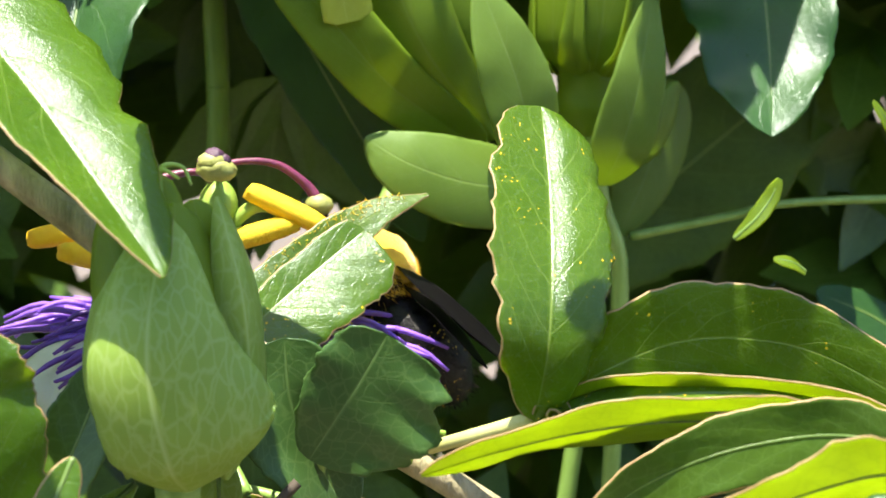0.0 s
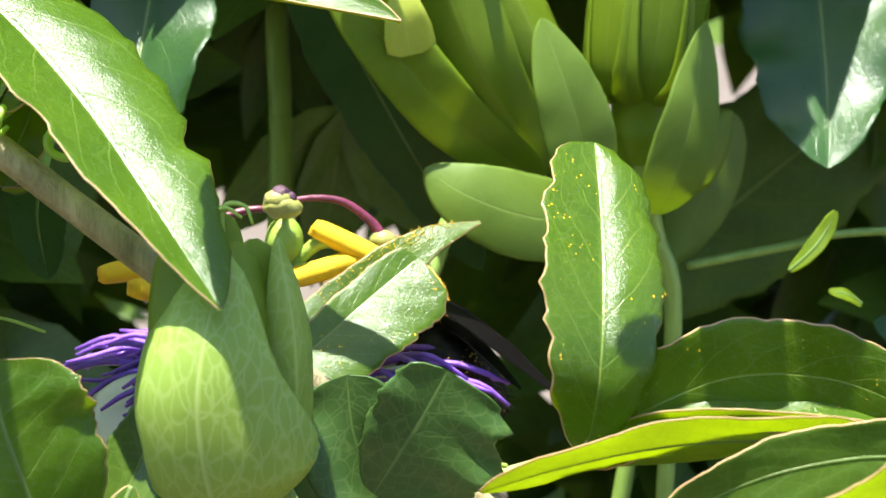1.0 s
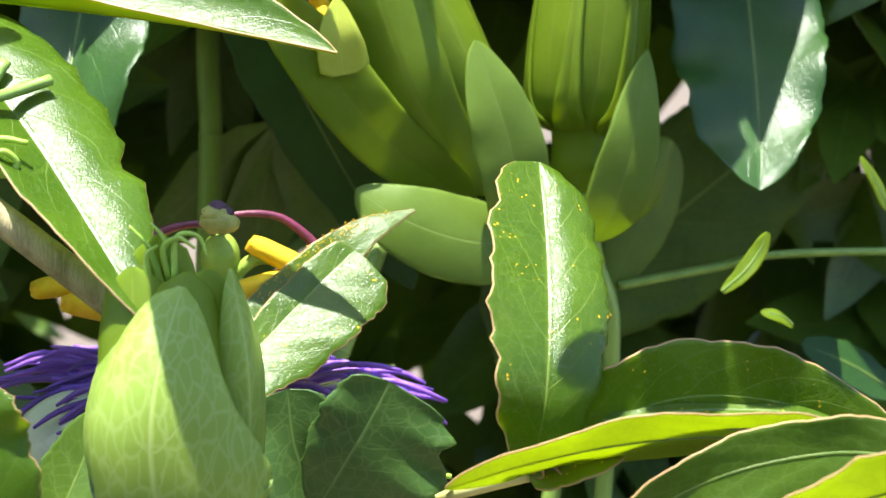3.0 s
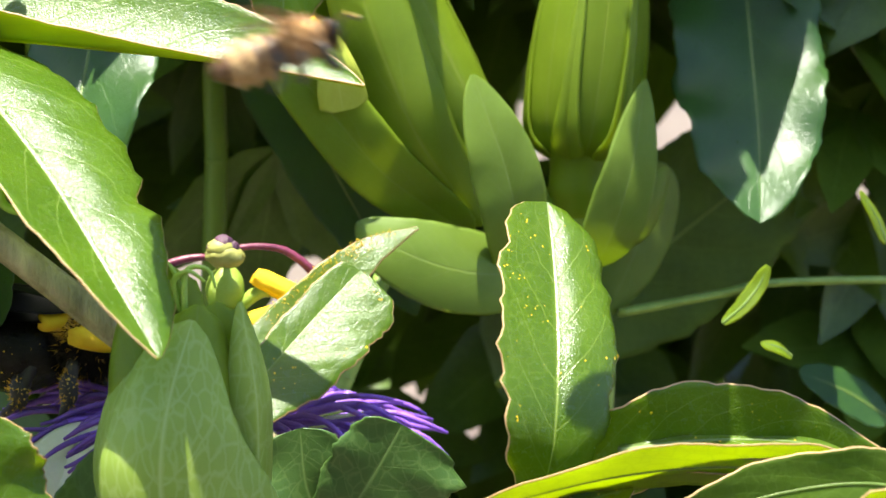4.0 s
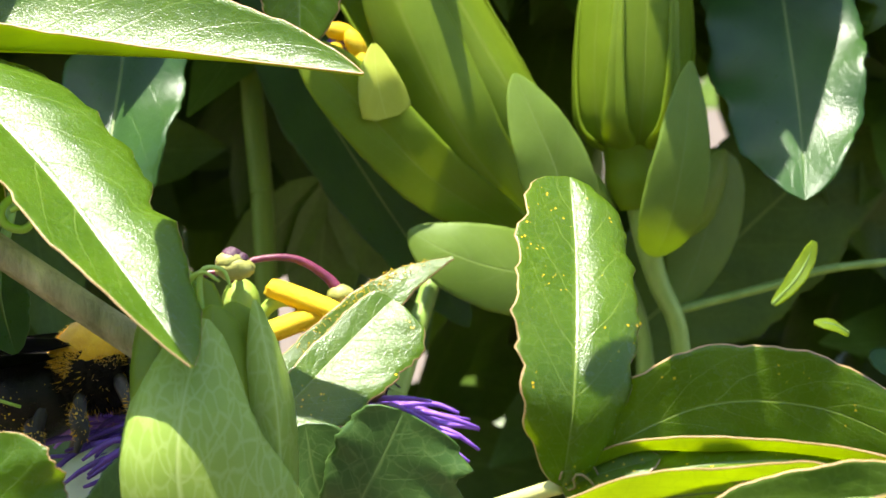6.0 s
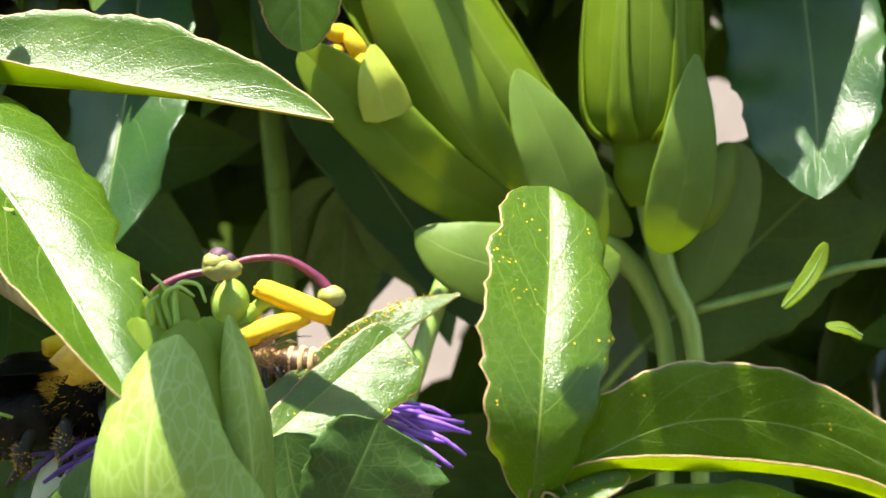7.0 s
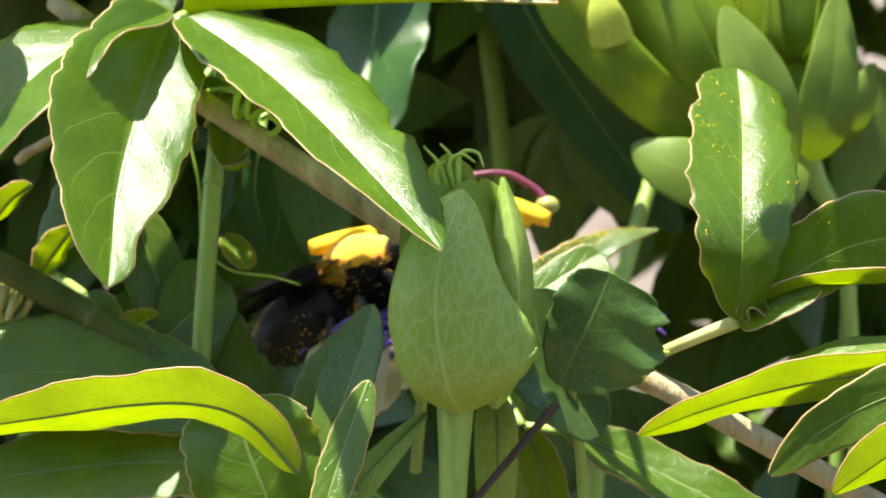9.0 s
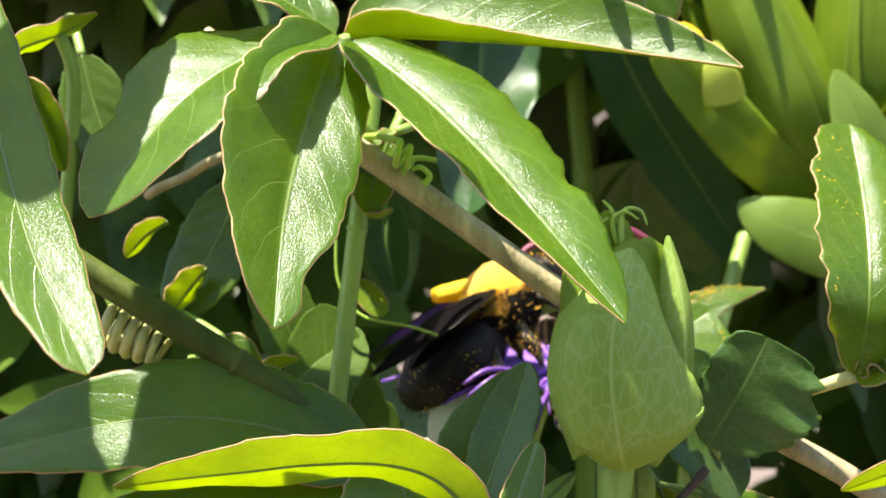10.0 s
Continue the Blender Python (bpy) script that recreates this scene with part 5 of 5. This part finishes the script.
leaf([(-8.5, 239, 54), (-7.5, 238, 41), (-7.2, 238, 30)], [(0.05, -0.85, 0.5)], (6.5, 6.5), FRESH, "glossy green leaf tip hanging before the open calyx", a=0.4, b=0.5, fold=0.3)
# Three bright slivers stand in for sun flecks on the large dark leaf.
leaf([(58.0, 231, -5.6), (60.4, 230, -2.8), (62.4, 230, 0.2), (63.6, 230, 3.2)], [(0, -0.6, 0.8)], (1.1, 1.3), [LEAF_YOUNG, LEAF_YOUNG], "small yellow-green leaf added in place of a sun fleck", a=0.4, b=0.5, stalk=False)
leaf([(68.7, 231, -9.6), (66.3, 230, -8.4), (63.6, 230, -8)], [(0, -0.6, 0.8)], (1.1, 1.3), [LEAF_YOUNG, LEAF_YOUNG], "small leaf added in place of a sun fleck", a=0.4, b=0.5, stalk=False)
leaf([(81.2, 230, 7.6), (79.2, 230, 11.2), (76.4, 230, 14.8)], [(0, -0.6, 0.8)], (1.1, 1.3), [LEAF_YOUNG, LEAF_YOUNG], "thin leaf added in place of a sun fleck", a=0.4, b=0.5, stalk=False)
leaf([(98, 258, -22), (90, 257, -18), (81, 256, -15)], [(0, -0.75, 0.65)], (4.2, 4.2), FAR, "small blue-green leaf at the edge of the shade", a=0.4, b=0.5)


# ---- below the bud and round the joint ----
leaf([(-13, 203.5, -32.5), (-12.6, 202.5, -38), (-13.0, 203, -50)], [(0.1, -0.85, 0.5)], (3.2, 3.0), BRACTS, "pale green glossy bract below the bud", a=0.3, b=0.2, cup=0.5)
leaf([(-9.0, 206, -37.5), (-6.6, 205, -43), (-4.5, 206, -52)], [(-0.2, -0.8, 0.6)], (3.0, 3.0), YOUNG, "pale yellow leaf with lighter stripes along its veins", a=0.5, b=0.3, fold=0.3, cup=0.2)
leaf([(-22.1, 196, -34.2), (-27.2, 195, -39.0), (-31, 194.5, -43), (-36, 194, -49)], [(-0.03, -0.76, 0.65)], (2.4, 2.4), BRACTS, "small pale green leaf catching the sun", stalk=False, a=0.6, b=0.4, fold=0.15, cup=0.5)
leaf([(-28.5, 182.6, -28.5), (-30.8, 180, -34.8), (-33.1, 176.6, -41.6), (-34.8, 173.6, -47.8)], [(0.0, -0.76, 0.65)], (2.4, 2.8), FRESH, "narrow leaf with a white sun glint along its midrib", stalk=False, a=0.5, b=0.5, fold=0.5, fold_b=0.1, cup=0.3)
leaf([(-3.0, 206, -38.4), (5.3, 206, -42.1), (18, 203, -48.4), (30, 202, -54)], [(0, -0.7, 0.7)], (4.4, 4.4), FRESH, "green leaf low in the shade below the torn leaf", a=0.5, b=0.5, fold=0.15, wave=0.06)
twig = thing("dry_twig", (-5.8, 194, -34.7), "thin dark dry twig below the bud", "twig")
tube("twig", twig, [(-4.2, 194.5, -33.2), (-9.5, 193.4, -39), (-16, 192, -46.2), (-24, 191, -55)], (0.65, 0.55, 0.5), TWIG, n=16, sides=7)
curl = thing("tendril", (-57, 212, 2), "long thin pale green tendril hanging in a loop", "tendril", "tendrils")
tube("tendril", curl, [(-57.5, 212, 6), (-56.2, 212, -1.2), (-55.6, 211, -8.8), (-52.1, 210, -13.5), (-45, 209, -15.0), (-41, 209, -16.2)], (0.24, 0.22, 0.2), TENDRIL, n=44, sides=7)
leaf([(-53.4, 214.5, -8.6), (-51.2, 214, -11.0), (-48.9, 213, -13.6)], [(0, -0.8, 0.6)], (2.0, 2.0), YOUNG, "tiny rounded bright green leaf", stalk=False, a=0.5, b=0.4, fold=0.2)
leaf([(-71.7, 204.5, -16.8), (-68.8, 203.6, -19.4), (-65.8, 203, -24.5)], [(0, -0.7, 0.7)], (2.6, 2.4), FRESH, "small folded green leaf at the stem joint", a=0.5, b=0.6, fold=0.5)
leaf([(-66.2, 203, -22.6), (-63.6, 202.6, -20.6), (-60.6, 202.6, -19.6)], [(0, 0.4, 0.9)], (2.3, 2.3), YOUNG, "small yellow-green leaf at the stem joint", stalk=False, a=0.5, b=0.6, fold=0.3)
# Leaves added above the view only to cast shade on those below.
leaf([(-88, 188, 62), (-92, 180, 63), (-98, 168, 62), (-106, 154, 60)], [(0.1, 0, 1)], (7.2, 6.8), FRESH, "unseen leaf added overhead to shade the lobed leaf", a=0.4, b=0.4)
for spot, wide in (((41, 236, 97), 8.0), ((-54, 240, 96), 4.6)):
    x, y, z = spot
    leaf([(x - 8, y - 16, z), (x, y, z + 1), (x + 6, y + 18, z)], [(0.1, 0, 1)], (wide, wide), FRESH, "unseen leaf added overhead to shade the hanging leaves", a=0.3, b=0.4, wave=0.08, saw=0.3, saws=9)


# ---- leaves and scraps round the upright stem ----
leaf([(-104.1, 203, 20.8), (-100.4, 204, 23.8), (-95.3, 206, 26.2), (-90.7, 208, 29.3)], [(0, 0.45, 0.9)], (2.6, 3.6), YOUNG, "young lime green leaf edged in tan", a=0.5, b=0.6, fold=0.35, wave=0.1, stalk=False)
stem([(-96, 207.5, 26.4), (-94.3, 209, 20.8), (-94.7, 211, 11), (-97, 213, -14)], (0.9, 1.0, 1.0), STEM, "pale green stalk of the young lime leaf", nodes=())
leaf([(-100.7, 204, 19.4), (-98.6, 204.6, 16.2), (-96.4, 206, 11.6), (-94.8, 207, 6.6)], [(0.1, -0.85, 0.5)], (3.6, 3.2), FRESH, "small folded green leaf with a yellow rim", a=0.5, b=0.6, fold=0.5, fold_b=0.9, stalk=False)
stem([(-84, 214, 3.6), (-81.8, 212, 4.7), (-77.9, 211, 6.4), (-74.6, 209, 8.3), (-70, 207, 10)], (0.75, 0.7), STEM_WOOD, "thin reddish tan leaf stalk behind the lobed leaf", nodes=())
leaf([(-74.6, 209, -7.0), (-77.2, 208.6, -10.4), (-80.4, 209, -14.6)], [(0.1, 0.4, 0.9)], (3.0, 2.8), YOUNG, "small lime green leaf behind the thick stem", a=0.5, b=0.6, fold=0.4, wave=0.1, stalk=False)
leaf([(-80.2, 208, -0.4), (-83.1, 207.6, -2.4), (-86, 208, -5.6)], [(0.1, 0.4, 0.9)], (2.2, 2.2), YOUNG, "tiny lime green leaf below the lobed leaf", a=0.5, b=0.6, fold=0.4, stalk=False)
leaf([(-49.4, 212, 10), (-51.2, 213, 3.4), (-53.2, 214, -2), (-55.6, 215, -9)], [(0.35, -0.75, 0.6), (0.1, -0.85, 0.5)], (3.4, 3.4), FAR, "dark hanging leaf with a sun glint near its stalk", a=0.45, b=0.7, fold=0.35)
leaf([(-66.5, 215, -4), (-64.4, 214, -12), (-60.5, 214, -22), (-55.5, 214.5, -33)], [(0.1, -0.9, 0.4)], (4.6, 4.6), DARK, "dark narrow leaf hanging behind the bee's wings", a=0.45, b=0.6, fold=0.2)
SWAY_JOINT = [(0, 3.0, 0, 0), (4.5, 3.5, 0, 0), (7.5, 0, 0, 0), (10, -2.5, 0, 0)]
leaf([(-45.1, 204, 12.8), (-48.1, 203, 10.2), (-51.6, 203, 6.8)], [(0.1, -0.3, 0.95)], (2.2, 2.6), YOUNG, "small lime green leaf unfolding at the stem joint", SWAY_JOINT, a=0.5, b=0.6, fold=0.5, wave=0.1)
leaf([(-46.1, 206, 11.6), (-47.7, 205, 6.6), (-49.0, 204, 1.0)], [(0.1, -0.9, 0.4)], (3.6, 3.2), FRESH, "small dark green leaf hanging at the stem joint", SWAY_JOINT, a=0.5, b=0.6, fold=0.3)
leaf([(-45.4, 204.5, 1.8), (-47.4, 203.6, 0.6), (-49.2, 203.4, 0.9)], [(0, 0.3, 0.95)], (0.9, 1.2), YOUNG, "tiny lime green leaf tip in the sun", SWAY_JOINT, a=0.5, b=0.6, fold=0.3, stalk=False, nv=20, nu=5)
leaf([(-45.9, 213, 3.0), (-46.2, 212.4, -3.0), (-44.6, 213.4, -10.2)], [(0.2, -0.72, 0.66), (0.0, -0.85, 0.5)], (3.2, 3.4), FAR, "dark leaf with a bright sun patch behind the woody stem", SWAY_JOINT, a=0.5, b=0.6, fold=0.2)
loop = thing("tendril", (-39.2, 200, 8.7), "pale green tendril curled in a loop", "tendril", "tendrils")
tube("tendril", loop, [(-39.2, 200, 8.7), (-42.2, 200, 8.9), (-43.8, 199, 7.4), (-43.4, 199, 5.7), (-41.4, 199, 5.1), (-40.2, 199, 6.4), (-41.5, 198.5, 7.6), (-42.7, 198.5, 7.2)], (0.34, 0.5, 0.5, 0.42, 0.3), TENDRIL, n=50, sides=8)
SWAYING.append((loop, SWAY_JOINT))
for x, y, z, r in ((-59.4, 213.4, -25.6, 0.9), (-60.2, 213.2, -24.0, 0.55), (-58.6, 213.6, -15.4, 0.5)):
    drop = thing("bird_dropping", (x, y, z), "pale dried drop stuck on a dark leaf", "dropping")
    ball("drop", drop, (0, 0, 0), (r, r * 0.5, r * 1.7), DROPPING, lumps=0.05, seed=int(-x), rings=7, sides=9)
# Row of leaves added out of view to block sun from the side lobe.
for k in range(1, 4):
    leaf([(17.5 + 9 * k, 189, 38 + (k % 2)), (18 + 9.2 * k, 181, 39), (17.5 + 9.6 * k, 173, 38)], [(0.12, 0, 1)], (5.4, 5.4), FRESH, "unseen leaf added overhead to shade the side lobe", a=0.25, b=0.25, wave=0.06, phase=1.3 * k, saw=0.2, saws=7, nv=24, nu=5, stalk=False)
# Added above the view to dim the bud, which is too bright without it.
leaf([(-26.2, 170, 40), (-26.2, 179, 41), (-26.4, 188, 40)], [(0.1, 0, 1)], (5.3, 5.3), FRESH, "unseen leaf added overhead to shade the closed bud", a=0.2, b=0.2, wave=0.06, nv=24, nu=5, stalk=False)
leaf([(-51, 153, 60), (-50.6, 160, 61), (-51, 167, 60)], [(0.1, 0, 1)], (2.3, 2.3), FRESH, "narrow leaf overhead that darkens the rim of the broad leaf", a=0.25, b=0.25, nv=24, nu=5, stalk=False)
# Likewise added out of view, to darken the striped leaf's far end.
leaf([(-113, 196, 62), (-113.5, 181, 63), (-115, 164, 62)], [(0.1, 0, 1)], (7.0, 7.0), FRESH, "unseen leaf added overhead to shade the end of the striped leaf", a=0.25, b=0.25, wave=0.05, stalk=False)
leaf([(-61, 160, 60), (-60.6, 171, 61), (-61, 184, 60)], [(0.1, 0, 1)], (1.9, 1.9), FRESH, "narrow leaf overhead that throws a dark band on the broad leaf", a=0.25, b=0.25, stalk=False)


def sway(ob, rows):
    """Rocks a thing in the wind: rows of seconds, millimetres aside and up, and degrees of lean about the lens's axis."""
    home = Matrix.Translation(ob.location)
    lift = Matrix.Translation((0, 0, EYE))
    walk(ob, [(t, lift @ pose(dx / 1000, 0, dz / 1000, 0, lean, 0) @ lift.inverted() @ home) for t, dx, dz, lean in full(rows)])


def toss(ob, rows):
    """Turns a thing about its base: rows of seconds, millimetres aside and up, degrees of lean, turn and tilt, millimetres away."""
    home = Matrix.Translation(ob.location)
    walk(ob, [(t, Matrix.Translation((dx / 1000, dy / 1000, dz / 1000)) @ home @ pose(0, 0, 0, 0, lean, 0) @ pose(0, 0, 0, 0, 0, turn) @ pose(0, 0, 0, tilt)) for t, dx, dz, lean, turn, tilt, dy in full(rows)])


def full(rows):
    return ([(0, *rows[0][1:])] if rows[0][0] > 0 else []) + list(rows) + ([(10, *rows[-1][1:])] if rows[-1][0] < 10 else [])


def motions():
    for ob, rows in SWAYING:
        (toss if len(rows[0]) == 7 else sway)(ob, rows)
    walk(carpenter_bee, [(t, pose(x / 1000, y / 1000, z / 1000 + EYE, rx, ry, rz)) for t, x, y, z, rx, ry, rz in CARPENTER])
    walk(honey_bee, [(t, pose(x / 1000, y / 1000, z / 1000 + EYE, rx, ry, rz)) for t, x, y, z, rx, ry, rz in HONEY])


motions()
